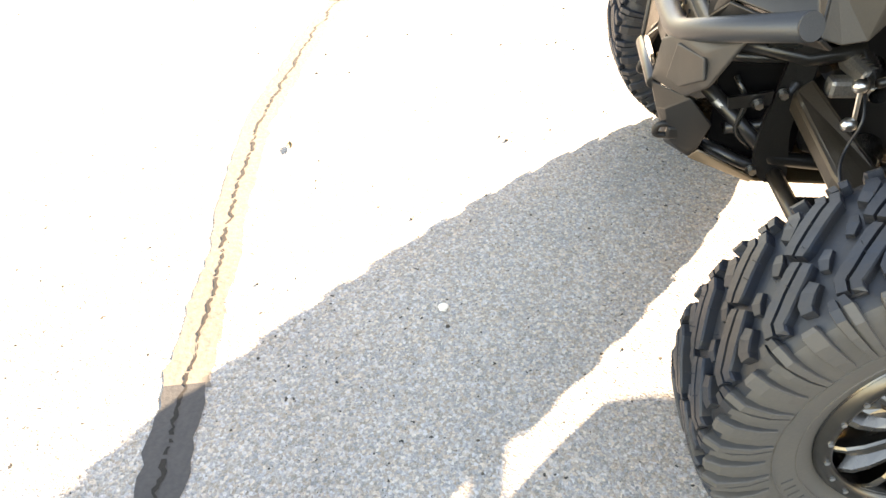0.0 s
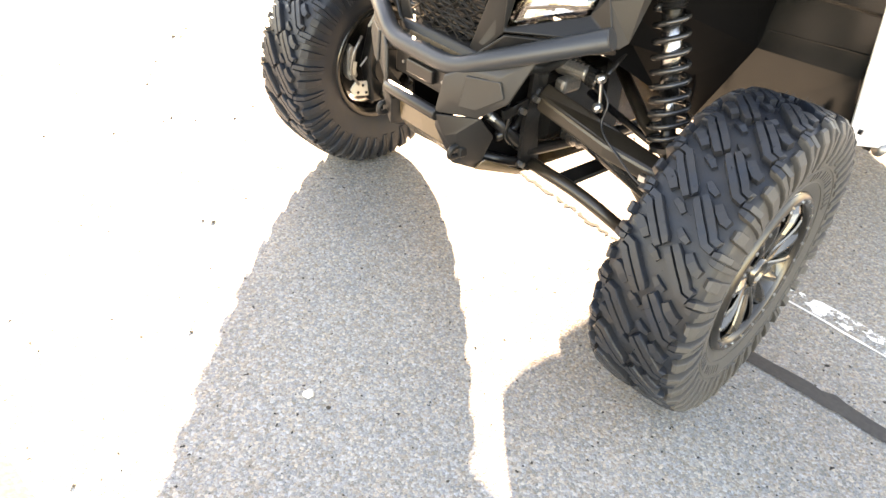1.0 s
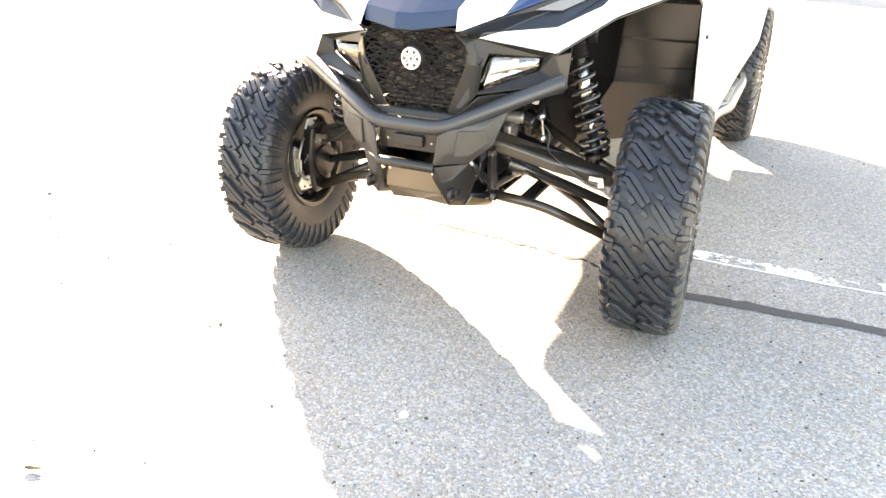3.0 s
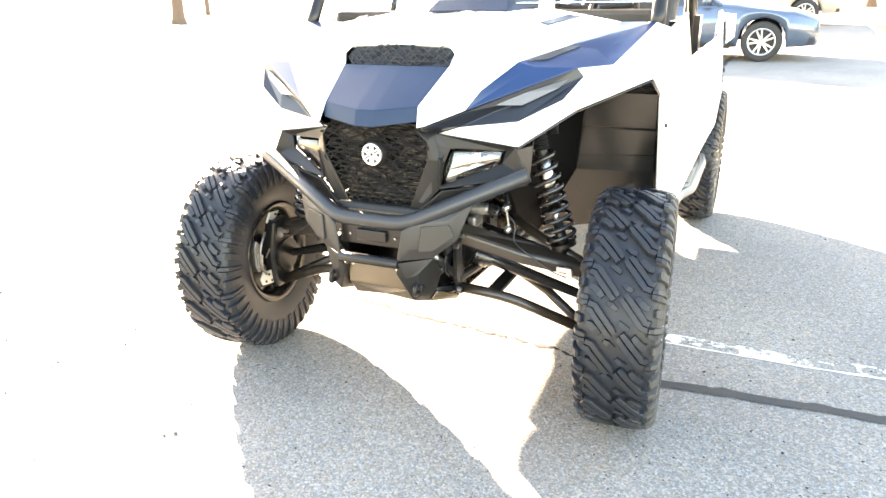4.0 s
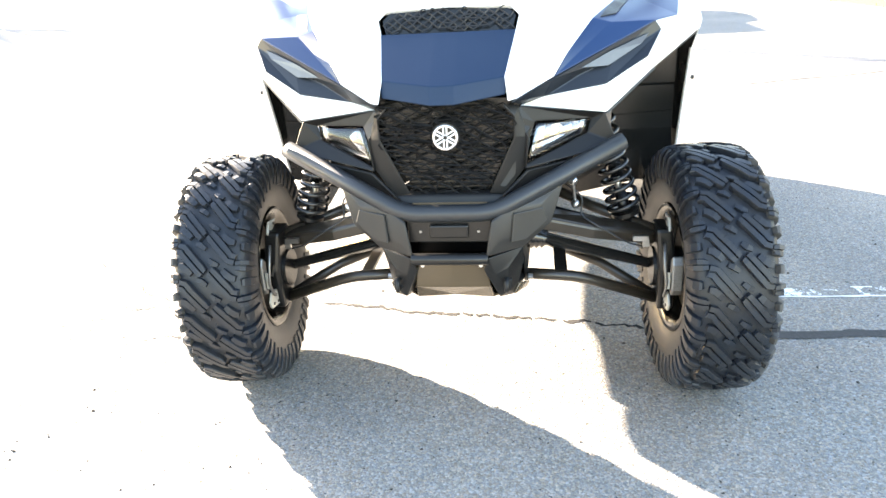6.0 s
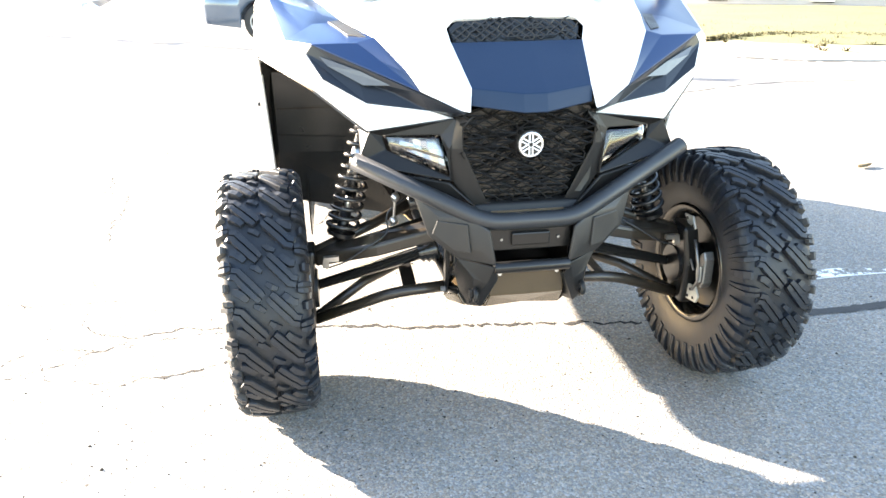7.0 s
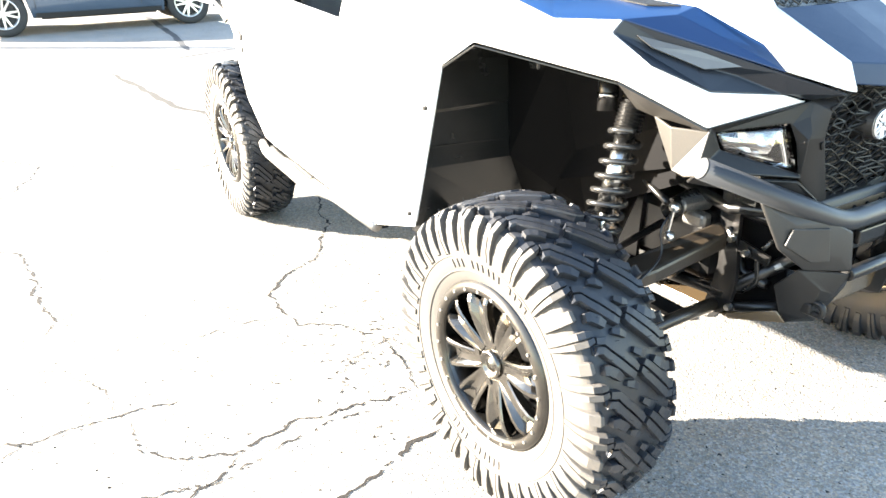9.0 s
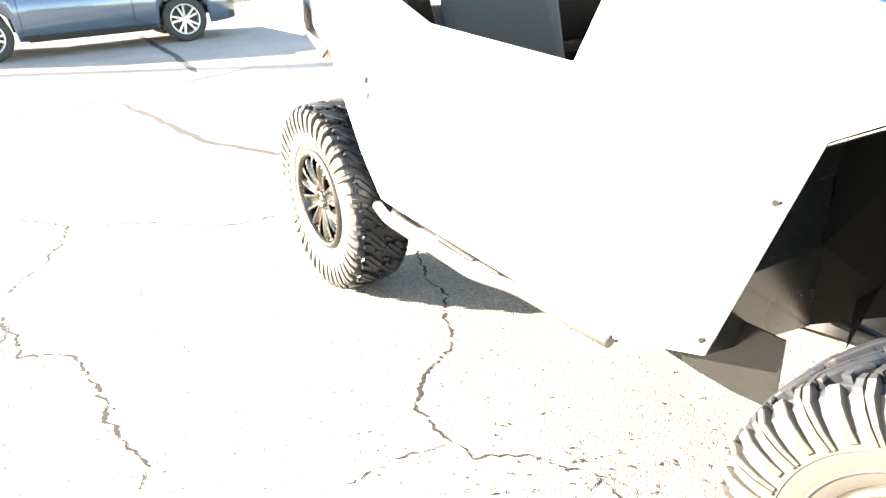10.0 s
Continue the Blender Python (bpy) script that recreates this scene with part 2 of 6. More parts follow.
def tube(points, r, sides=12, closed=False, bm=None):
    """A round bar along the points."""
    bm = bm or bmesh.new()
    pts = [Vector(p) for p in points]
    n = len(pts)
    rings, up = [], None
    for i, p in enumerate(pts):
        a = pts[i - 1] if i or closed else p
        b = pts[(i + 1) % n] if i < n - 1 or closed else p
        t1, t2 = (p - a), (b - p)
        t1 = t1.normalized() if t1.length > 1e-9 else t2.normalized()
        t2 = t2.normalized() if t2.length > 1e-9 else t1
        t = (t1 + t2).normalized()
        if up is None:
            up = t.orthogonal().normalized()
        up = (up - t * up.dot(t)).normalized()
        side = t.cross(up)
        widen = min(1 / max(t.dot(t2), 0.5), 1.6)
        bend = (t2 - t1)
        ring = []
        for k in range(sides):
            d = up * math.cos(2 * math.pi * k / sides) + side * math.sin(2 * math.pi * k / sides)
            stretch = 1.0
            if bend.length > 1e-4:
                stretch = 1 + (widen - 1) * abs(d.dot(bend.normalized()))
            ring.append(bm.verts.new(p + d * r * stretch))
        rings.append(ring)
    for i in range(n if closed else n - 1):
        a, b = rings[i], rings[(i + 1) % n]
        for k in range(sides):
            bm.faces.new((a[k], a[(k + 1) % sides], b[(k + 1) % sides], b[k]))
    if not closed:
        bm.faces.new(rings[0])
        bm.faces.new(rings[-1])
    return bm


def rounded_path(points, radius, steps=5):
    """The points with each inner corner turned into an arc."""
    pts = [Vector(p) for p in points]
    out = [pts[0]]
    for a, p, b in zip(pts, pts[1:], pts[2:]):
        u, v = (a - p), (b - p)
        d = min(radius, u.length * 0.45, v.length * 0.45)
        s, e = p + u.normalized() * d, p + v.normalized() * d
        for k in range(steps + 1):
            t = k / steps
            out.append(s * (1 - t) ** 2 + p * 2 * t * (1 - t) + e * t * t)
    return out + [pts[-1]]


def box(lo, hi, bm=None, m=None):
    bm = bm or bmesh.new()
    vs = [bm.verts.new((Vector((x, y, z)) if m is None else m @ Vector((x, y, z)))) for x in (lo[0], hi[0]) for y in (lo[1], hi[1]) for z in (lo[2], hi[2])]
    for f in ((0, 1, 3, 2), (4, 6, 7, 5), (0, 4, 5, 1), (2, 3, 7, 6), (0, 2, 6, 4), (1, 5, 7, 3)):
        bm.faces.new([vs[i] for i in f])
    return bm


def plate(points, depth, bm=None):
    """A flat plate: an outline of points and the vector by which it is thick."""
    bm = bm or bmesh.new()
    d = Vector(depth)
    a = [bm.verts.new(Vector(p)) for p in points]
    b = [bm.verts.new(Vector(p) + d) for p in points]
    n = len(a)
    bm.faces.new(a)
    bm.faces.new(b[::-1])
    for i in range(n):
        bm.faces.new((a[i], b[i], b[(i + 1) % n], a[(i + 1) % n]))
    return bm


def sheet(points, faces, s=1, both=False):
    """A sheet of faces over named points; s=-1 mirrors it, both joins it to its mirror image."""
    bm = bmesh.new()
    for sign in ((1, -1) if both else (s,)):
        vs = {k: bm.verts.new((sign * x, y, z)) for k, (x, y, z) in points.items()}
        for f in faces.split():
            bm.faces.new([vs[k] for k in f.split("-")])
    if both:
        bmesh.ops.remove_doubles(bm, verts=bm.verts, dist=0.0005)
    return bm


def disc(centre, axis, r, depth, sides=16, bm=None, r2=None):
    """A round block from the centre along the axis."""
    bm = bm or bmesh.new()
    axis = Vector(axis).normalized()
    u = axis.orthogonal().normalized()
    v = axis.cross(u)
    c = Vector(centre)
    r2 = r if r2 is None else r2
    rings = []
    for off, rr in ((0, r), (depth, r2)):
        rings.append([bm.verts.new(c + axis * off + (u * math.cos(a) + v * math.sin(a)) * rr) for a in (2 * math.pi * k / sides for k in range(sides))])
    for k in range(sides):
        j = (k + 1) % sides
        bm.faces.new((rings[0][k], rings[0][j], rings[1][j], rings[1][k]))
    bm.faces.new(rings[0])
    bm.faces.new(rings[1][::-1])
    return bm


def spun(profile, sides=48, bm=None, sx=1):
    """Turn a profile of (x, radius) about the x axis."""
    bm = bm or bmesh.new()
    rings = []
    for k in range(sides):
        a = 2 * math.pi * k / sides
        rings.append([bm.verts.new((sx * x, r * math.cos(a), r * math.sin(a))) for x, r in profile])
    for k in range(sides):
        a, b = rings[k], rings[(k + 1) % sides]
        for i in range(len(profile) - 1):
            bm.faces.new((a[i], a[i + 1], b[i + 1], b[i]))
    return bm


def ribbon(points, width, z, ragged=0.0, wander=0.0, step=0.03, seed=0, taper=True, gaps=0.0):
    """A flat strip on the ground along the points, with a wandering line, ragged edges and breaks."""
    rng = random.Random(seed)
    bm = bmesh.new()
    pts = [Vector((x, y, 0)) for x, y in points]
    line = [pts[0]]
    for a, b in zip(pts, pts[1:]):
        n = max(int((b - a).length / step), 1)
        for k in range(1, n + 1):
            line.append(a.lerp(b, k / n))
    last, drift, w = None, 0.0, 1.0
    for i, p in enumerate(line):
        a, b = line[max(i - 1, 0)], line[min(i + 1, len(line) - 1)]
        d = (b - a).normalized()
        side = Vector((-d.y, d.x, 0))
        drift = drift * 0.75 + rng.uniform(-1, 1) * wander
        w = 0.5 * w + 0.5 * rng.uniform(1 - ragged, 1 + ragged)
        end = min(1.0, (i + 0.3) / 4, (len(line) - 0.7 - i) / 4) if taper else 1.0
        h = max(width * w * max(end, 0.1) / 2, 0.0008)
        c = p + side * drift
        pair = [bm.verts.new((c + side * h * rng.uniform(1 - ragged * 0.5, 1 + ragged * 0.5)).to_tuple()[:2] + (z,)),
                bm.verts.new((c - side * h * rng.uniform(1 - ragged * 0.5, 1 + ragged * 0.5)).to_tuple()[:2] + (z,))]
        if last and rng.random() >= gaps:
            bm.faces.new((last[0], pair[0], pair[1], last[1]))
        last = pair
    return bm


# ---- ground ----
def build_ground():
    bm = bmesh.new()
    # fine squares near the vehicle, ever larger ones out to the horizon
    near = [-6 + 0.5 * k for k in range(25)]
    axis = [-2500, -600, -150, -60, -30, -16, -10] + near + [10, 16, 30, 60, 150, 600, 2500]
    ys = [-2500, -600, -150, -60, -30, -16, -10] + near + [10, 16, 30, 60, 150, 600, 2500]
    grid = []
    for x in axis:
        col = []
        for y in ys:
            col.append(bm.verts.new((x, y, 0.0)))
        grid.append(col)
    for i in range(len(axis) - 1):
        for j in range(len(ys) - 1):
            bm.faces.new((grid[i][j], grid[i + 1][j], grid[i + 1][j + 1], grid[i][j + 1]))
    tagged(mesh_object("ground", bm, ASPHALT), "sun-bleached grey asphalt parking lot with pale stone chips", "asphalt", kind="structure")


build_ground()


def ground_mark(name, points, width, mat, label, category, z=0.0016, **kw):
    return tagged(mesh_object(name, ribbon(points, width, z, **kw), mat), label, category, kind="structure")


# open cracks in the asphalt, as broken lines on the plan
CRACKS = (
    (0.022, ((-0.66, 0.61), (-0.34, 0.565), (0.02, 0.525), (0.29, 0.485), (0.46, 0.465), (0.70, 0.41))),
    (0.013, ((-0.34, 2.53), (-0.48, 2.26), (-0.48, 2.06), (-0.56, 1.98), (-0.69, 1.75), (-0.89, 1.60), (-0.97, 1.48), (-0.97, 1.29))),
    (0.009, ((-0.97, 1.29), (-0.95, 1.21), (-0.84, 1.13), (-0.73, 0.99), (-0.71, 0.91))),
    (0.007, ((-0.97, 1.29), (-1.13, 1.34), (-1.31, 1.31))),
    (0.016, ((-2.02, 3.23), (-1.87, 3.43), (-1.73, 3.72), (-1.67, 3.97), (-1.82, 4.19), (-2.2, 4.5))),
    (0.014, ((-1.67, 3.97), (-1.32, 3.73), (-0.99, 3.41), (-0.69, 3.38))),
    (0.016, ((-2.03, 3.02), (-1.98, 2.77), (-1.98, 2.61), (-1.81, 2.50), (-1.78, 2.22), (-1.76, 1.88), (-1.70, 1.73), (-1.74, 1.62))),
    (0.009, ((-2.3, 1.08), (-1.89, 1.02), (-1.81, 0.98), (-1.58, 0.98), (-1.37, 0.95))),
    (0.010, ((-1.55, 0.94), (-1.56, 0.78), (-1.45, 0.69), (-1.31, 0.64), (-1.15, 0.68), (-0.95, 0.65), (-0.78, 0.64))),
    (0.007, ((-1.58, 0.98), (-1.63, 1.17), (-1.70, 1.34), (-1.80, 1.38))),
    (0.010, ((-1.75, 0.36), (-1.46, 0.53), (-1.31, 0.63))),
    (0.016, ((-1.35, 0.26), (-1.18, 0.34), (-1.08, 0.345), (-0.91, 0.42), (-0.80, 0.45))),
    (0.008, ((-0.94, 0.85), (-0.73, 0.96), (-0.77, 0.63))),
    (0.008, ((-2.2, 0.42), (-1.75, 0.50), (-1.68, 0.60), (-1.42, 0.55), (-1.18, 0.61), (-0.92, 0.63))),
    (0.007, ((-1.63, 0.55), (-1.54, 0.37), (-1.32, 0.32), (-1.17, 0.36))),
    (0.007, ((-2.02, 2.60), (-2.02, 3.04))),
    (0.006, ((-2.3, 0.92), (-2.0, 0.93), (-1.84, 0.97), (-1.58, 0.98))),
    (0.020, ((-2.7, -2.3), (-2.56, -2.05), (-2.58, -1.51), (-2.57, -1.31), (-2.39, -1.19), (-2.13, -1.0), (-2.1, -0.75))),
    (0.018, ((-2.57, -1.31), (-2.2, -1.38), (-1.89, -1.41))),
)
for n, (width, line) in enumerate(CRACKS):
    ground_mark("crack", line, width * 0.62, CRACK, "dark open crack in the asphalt", "crack", ragged=0.9, wander=0.009, step=0.013, seed=n, gaps=0.2 if width < 0.012 else 0.1)


def crazing():
    """Loose alligator cracking beside the wheel track."""
    rng = random.Random(11)
    bm = bmesh.new()
    for k in range(120):
        x, y = rng.gauss(-0.78, 0.22), rng.gauss(0.92, 0.16)
        a = rng.uniform(0, math.pi)
        length, w = rng.uniform(0.006, 0.04), rng.uniform(0.0015, 0.004)
        d, s = Vector((math.cos(a), math.sin(a), 0)), Vector((-math.sin(a), math.cos(a), 0))
        c = Vector((x, y, 0.0016))
        kink = s * rng.uniform(-0.3, 0.3) * length
        vs = [bm.verts.new(p) for p in (c - d * length / 2, c + kink - s * w, c + d * length / 2, c + kink + s * w)]
        bm.faces.new(vs)
    return bm


tagged(mesh_object("crazed_asphalt", crazing(), CRACK), "short broken cracks crumbling in the asphalt", "crack", kind="stuff")


def loose_grit():
    """Dark grit and small stones lying about on the lot."""
    rng = random.Random(5)
    bm = bmesh.new()
    for k in range(3400):
        # thickest along the sunny side of the vehicle
        x, y = (rng.uniform(-4.5, 3.0), rng.uniform(-3.4, 7.0)) if k < 900 else (rng.gauss(-1.4, 0.55), rng.uniform(-0.6, 4.5))
        r = rng.choice((0.0025, 0.003, 0.004, 0.006) if k < 900 else (0.0016, 0.002, 0.0026, 0.0036)) * rng.uniform(0.7, 1.3)
        base = [bm.verts.new((x + r * math.cos(a) * rng.uniform(0.7, 1.2), y + r * math.sin(a) * rng.uniform(0.7, 1.2), 0.0)) for a in (0, 1.3, 2.6, 3.8, 5.1)]
        top = bm.verts.new((x, y, r * 0.9))
        for i in range(5):
            bm.faces.new((base[i], base[(i + 1) % 5], top))
    return bm


tagged(mesh_object("grit", loose_grit(), material("grit_stone", (0.045, 0.038, 0.03), rough=0.9, grain=0.5, grain_size=0.01)),
       "scattered dark grit on the asphalt", "grit", kind="stuff")

def litter_stone(x, y, r, mat, label, seed):
    rng = random.Random(seed)
    bm = bmesh.new()
    bmesh.ops.create_icosphere(bm, subdivisions=2, radius=r)
    for v in bm.verts:
        v.co *= 1 + 0.35 * noise.noise(v.co * (1.3 / r) + Vector((seed, 0, 0)))
        v.co.z = v.co.z * 0.6 + r * 0.35
        v.co += Vector((x, y, 0))
    tagged(mesh_object("pebble", bm, mat), label, "pebble", group="pebbles on the asphalt")


def dry_leaf(x, y, size, turn):
    bm = bmesh.new()
    c, sn = math.cos(turn), math.sin(turn)
    rows = []
    for u, w in ((-1, 0.05), (-0.6, 0.36), (-0.1, 0.5), (0.4, 0.34), (0.8, 0.14), (1, 0.03)):
        rows.append([bm.verts.new((x + size * (u * c - w * k * sn), y + size * (u * sn + w * k * c), 0.003 + size * (0.22 * abs(k) + 0.10 * u * u))) for k in (-1, -0.4, 0, 0.4, 1)])
    for a, b in zip(rows, rows[1:]):
        for k in range(4):
            bm.faces.new((a[k], a[k + 1], b[k + 1], b[k]))
    ob = tagged(mesh_object("dry_leaf", bm, DRY_LEAF, True), "curled dry brown leaf lying on the asphalt", "leaf", group="leaves on the asphalt")
    thick(ob, 0.0008)


DRY_LEAF = material("dry_leaf", (0.16, 0.12, 0.06), rough=0.8, grain=0.5, grain_size=0.006, blotch=0.4, blotch_size=0.02)
DARK_STONE = material("dark_pebble", (0.09, 0.078, 0.062), rough=0.9, grain=0.5, grain_size=0.004)
PALE_STONE = material("pale_pebble", (0.62, 0.60, 0.56), rough=0.8, grain=0.4, grain_size=0.004)
for n, (x, y, r) in enumerate(((-0.13, -0.805, 0.005), (0.17, -1.19, 0.005), (0.03, -1.56, 0.004), (-0.575, -0.535, 0.007), (-0.60, -0.56, 0.005), (-2.22, 0.02, 0.011))):
    litter_stone(x, y, r, DARK_STONE, "small dark pebble on the asphalt", n)
litter_stone(0.238, -0.672, 0.014, PALE_STONE, "pale stone chip set in the asphalt", 9)
dry_leaf(-0.52, -1.285, 0.024, 0.4)
dry_leaf(-1.89, -1.405, 0.030, 1.2)
dry_leaf(2.99, 2.27, 0.07, 0.3)
dry_leaf(5.5, 3.8, 0.10, 0.8)

ground_mark("sealed_crack", ((0.72, 0.35), (0.88, 0.375), (1.2, 0.40), (1.49, 0.405), (2.3, 0.46), (4.0, 0.40), (7, 0.5)), 0.052, TAR,
            "black tar seal over a long crack", "crack seal", z=0.003, ragged=0.25, wander=0.006, seed=31, taper=False)
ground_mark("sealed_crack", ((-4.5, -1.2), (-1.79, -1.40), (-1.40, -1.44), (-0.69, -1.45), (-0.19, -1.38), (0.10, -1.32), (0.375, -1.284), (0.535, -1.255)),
            0.105, STRIP, "brown-grey sealant strip over a crack, its sunlit stretch in a paler tone", "crack seal", z=0.0016, ragged=0.2, wander=0.004, seed=32, taper=False)
# same strip in dark sealant: the vehicle's shadow is put into its colour
ground_mark("sealed_crack", ((0.52, -1.258), (0.64, -1.236), (0.79, -1.21), (1.6, -1.08), (3, -0.9)), 0.105, TAR, "sealant strip over a crack, its shaded stretch painted blue-black", "crack seal", z=0.0022, ragged=0.2, wander=0.004, seed=39, taper=False)
ground_mark("crack", ((-1.9, -1.40), (-1.40, -1.44), (-0.69, -1.45), (-0.19, -1.38), (0.10, -1.32), (0.375, -1.284), (0.64, -1.236), (0.79, -1.21), (1.2, -1.15)),
            0.0085, CRACK, "dark split along the sealant strip", "crack", z=0.0032, ragged=0.9, wander=0.006, step=0.010, seed=33, gaps=0.10)
ground_mark("sealed_crack", ((-6, 6.6), (-1.86, 7.35), (-0.88, 7.57), (0.86, 8.35)), 0.05, SEAM, "thin brown sealed crack", "crack seal", ragged=0.2, wander=0.01, step=0.1, seed=34)
ground_mark("sealed_crack", ((-0.88, 7.39), (-0.65, 5.78), (-0.60, 5.20), (-0.30, 4.54), (0.2, 4.2)), 0.06, SEAM, "grey sealed crack", "crack seal", ragged=0.4, wander=0.015, step=0.08, seed=35)
ground_mark("sealed_crack", ((0.45, 13.5), (0.42, 12.5), (0.31, 10.07), (0.17, 8.41)), 0.10, TAR, "black tar seal over a crack", "crack seal", ragged=0.3, wander=0.01, step=0.1, seed=36)
ground_mark("sealed_crack", ((2.0, 4.9), (2.91, 5.18), (4.42, 5.62), (9, 5.2)), 0.05, TAR, "dark tar seal over a crack", "crack seal", ragged=0.5, wander=0.02, step=0.08, seed=37)
# flat blue-grey ribbons paint shadows of trees and a pole on the asphalt
PATCH = material("painted_shadow_band", (0.085, 0.092, 0.105), rough=0.85, grain=0.6, grain_size=0.02, second=(0.13, 0.13, 0.135), blotch=0.6, blotch_size=0.4)
for n, (width, line) in enumerate((
        (0.17, ((2.8, 6.4), (3.3, 6.05), (3.9, 5.92), (4.55, 5.98), (4.9, 5.6), (4.95, 5.0))),
        (0.10, ((-8.5, 15.0), (-7.38, 14.43), (-5.41, 13.43), (-4.38, 12.72), (-2.51, 12.03), (-1.5, 11.8))),
        (0.22, ((-4.7, 13.0), (-4.0, 11.7), (-3.51, 10.66), (-2.9, 9.42), (-2.61, 8.3))),
        (0.26, ((-4.1, 6.9), (-3.84, 7.04), (-3.57, 7.41), (-3.2, 8.03), (-2.8, 8.2))),
        (0.05, ((-5.4, 7.9), (-4.54, 7.4), (-3.84, 7.2))))):
    ground_mark("shadow_band", line, width, PATCH, "blue-grey shadow band painted across the lot", "crack seal", z=0.0018, ragged=0.5, wander=0.03, step=0.12, seed=60 + n)
ground_mark("parking_line", ((0.70, 0.735), (1.3, 0.73), (1.7, 0.745), (7.0, 0.80)), 0.075, LINE, "worn white painted parking line", "road marking", ragged=0.08, step=0.1, seed=38, taper=False)
ground_mark("parking_line_edge", ((0.72, 0.688), (1.3, 0.684), (1.7, 0.699), (7.0, 0.754)), 0.010, FRESH, "thin crisp edge of the worn white parking line", "road marking", z=0.0022, ragged=0.7, step=0.05, seed=40, taper=False)


# ---- the side-by-side ----
utv = thing("side_by_side", "white and blue off-road side-by-side with knobbly tyres, parked on asphalt", "utility vehicle")
FRONT, REAR, TRACK, HUB_Z, STEER = 0.164, 2.45, 0.731, 0.378, 4.3

TYRE_LINE = ((0.0, 0.362), (0.045, 0.3615), (0.086, 0.358), (0.103, 0.348), (0.111, 0.326), (0.114, 0.296), (0.112, 0.266), (0.106, 0.234), (0.097, 0.210), (0.091, 0.199))


def on_tyre(s, angle, height, side):
    """The point s metres from the tyre's crown along its section, at an angle round the wheel, raised by height."""
    left = s
    for (x0, r0), (x1, r1) in zip(TYRE_LINE, TYRE_LINE[1:]):
        d = math.hypot(x1 - x0, r1 - r0)
        if left <= d or (x1, r1) == TYRE_LINE[-1]:
            t = min(left / d, 1)
            nx, nr = -(r1 - r0) / d, (x1 - x0) / d
            x, r = x0 + (x1 - x0) * t + nx * height, r0 + (r1 - r0) * t + nr * height
            return Vector((side * x, -r * math.cos(angle), r * math.sin(angle)))
        left -= d


def lug(bm, side, sections):
    """A tread block lofted over sections of (s, middle angle, width in metres, height)."""
    rows = []
    for s, angle, w, h in sections:
        half = w / 2 / 0.355
        rows.append([bm.verts.new(on_tyre(s, angle + k * half, hh, side)) for k, hh in ((-1, -0.004), (-0.88, h), (0.88, h), (1, -0.004))])
    for a, b in zip(rows, rows[1:]):
        for i in range(3):
            bm.faces.new((a[i], a[i + 1], b[i + 1], b[i]))
    bm.faces.new(rows[0])
    bm.faces.new(rows[-1])


def block(bm, side, angle, path, height, groove=0.0):
    """A tread block along a path of (s, round, width) in metres on the tyre's face, with soft edges and a narrow groove along it."""
    R = 0.36
    pts = [Vector((s, c, 0)) for s, c, w in path]
    shape = ((-1, -0.004), (-0.96, 0.80), (-0.88, 1), (-0.14, 1), (-0.09, 1 - groove), (0.09, 1 - groove), (0.14, 1), (0.88, 1), (0.96, 0.80), (1, -0.004)) if groove else \
            ((-1, -0.004), (-0.95, 0.80), (-0.84, 1), (0.84, 1), (0.95, 0.80), (1, -0.004))
    rows = []
    for i, p in enumerate(pts):
        d = (pts[min(i + 1, len(pts) - 1)] - pts[max(i - 1, 0)]).normalized()
        n = Vector((-d.y, d.x, 0))
        end = i in (0, len(pts) - 1)
        w, h = path[i][2] / 2, height[i] if isinstance(height, tuple) else height
        row = []
        for k, hh in shape:
            q = p + n * w * k
            lift = hh if hh < 0 else h * (1 if end and 1 > hh > 0.81 else hh)
            row.append(bm.verts.new(on_tyre(max(q.x, 0.0), angle - side * q.y / R, lift, side)))
        rows.append(row)
    for a, b in zip(rows, rows[1:]):
        for i in range(len(shape) - 1):
            bm.faces.new((a[i], a[i + 1], b[i + 1], b[i]))
    # sloping ends
    for row, i, j in ((rows[0], 0, 1), (rows[-1], -1, -2)):
        out = (pts[i] - pts[j]).normalized() * 0.003
        w = path[i][2] / 2
        n = Vector((-out.y, out.x, 0)).normalized() * (1 if i == -1 else -1)
        foot = [bm.verts.new(on_tyre(max((pts[i] + out + n * w * k).x, 0.0), angle - side * (pts[i] + out + n * w * k).y / R, -0.004, side)) for k in (-0.9, 0.9)]
        bm.faces.new(row + foot[::-1])


PITCHES = 22


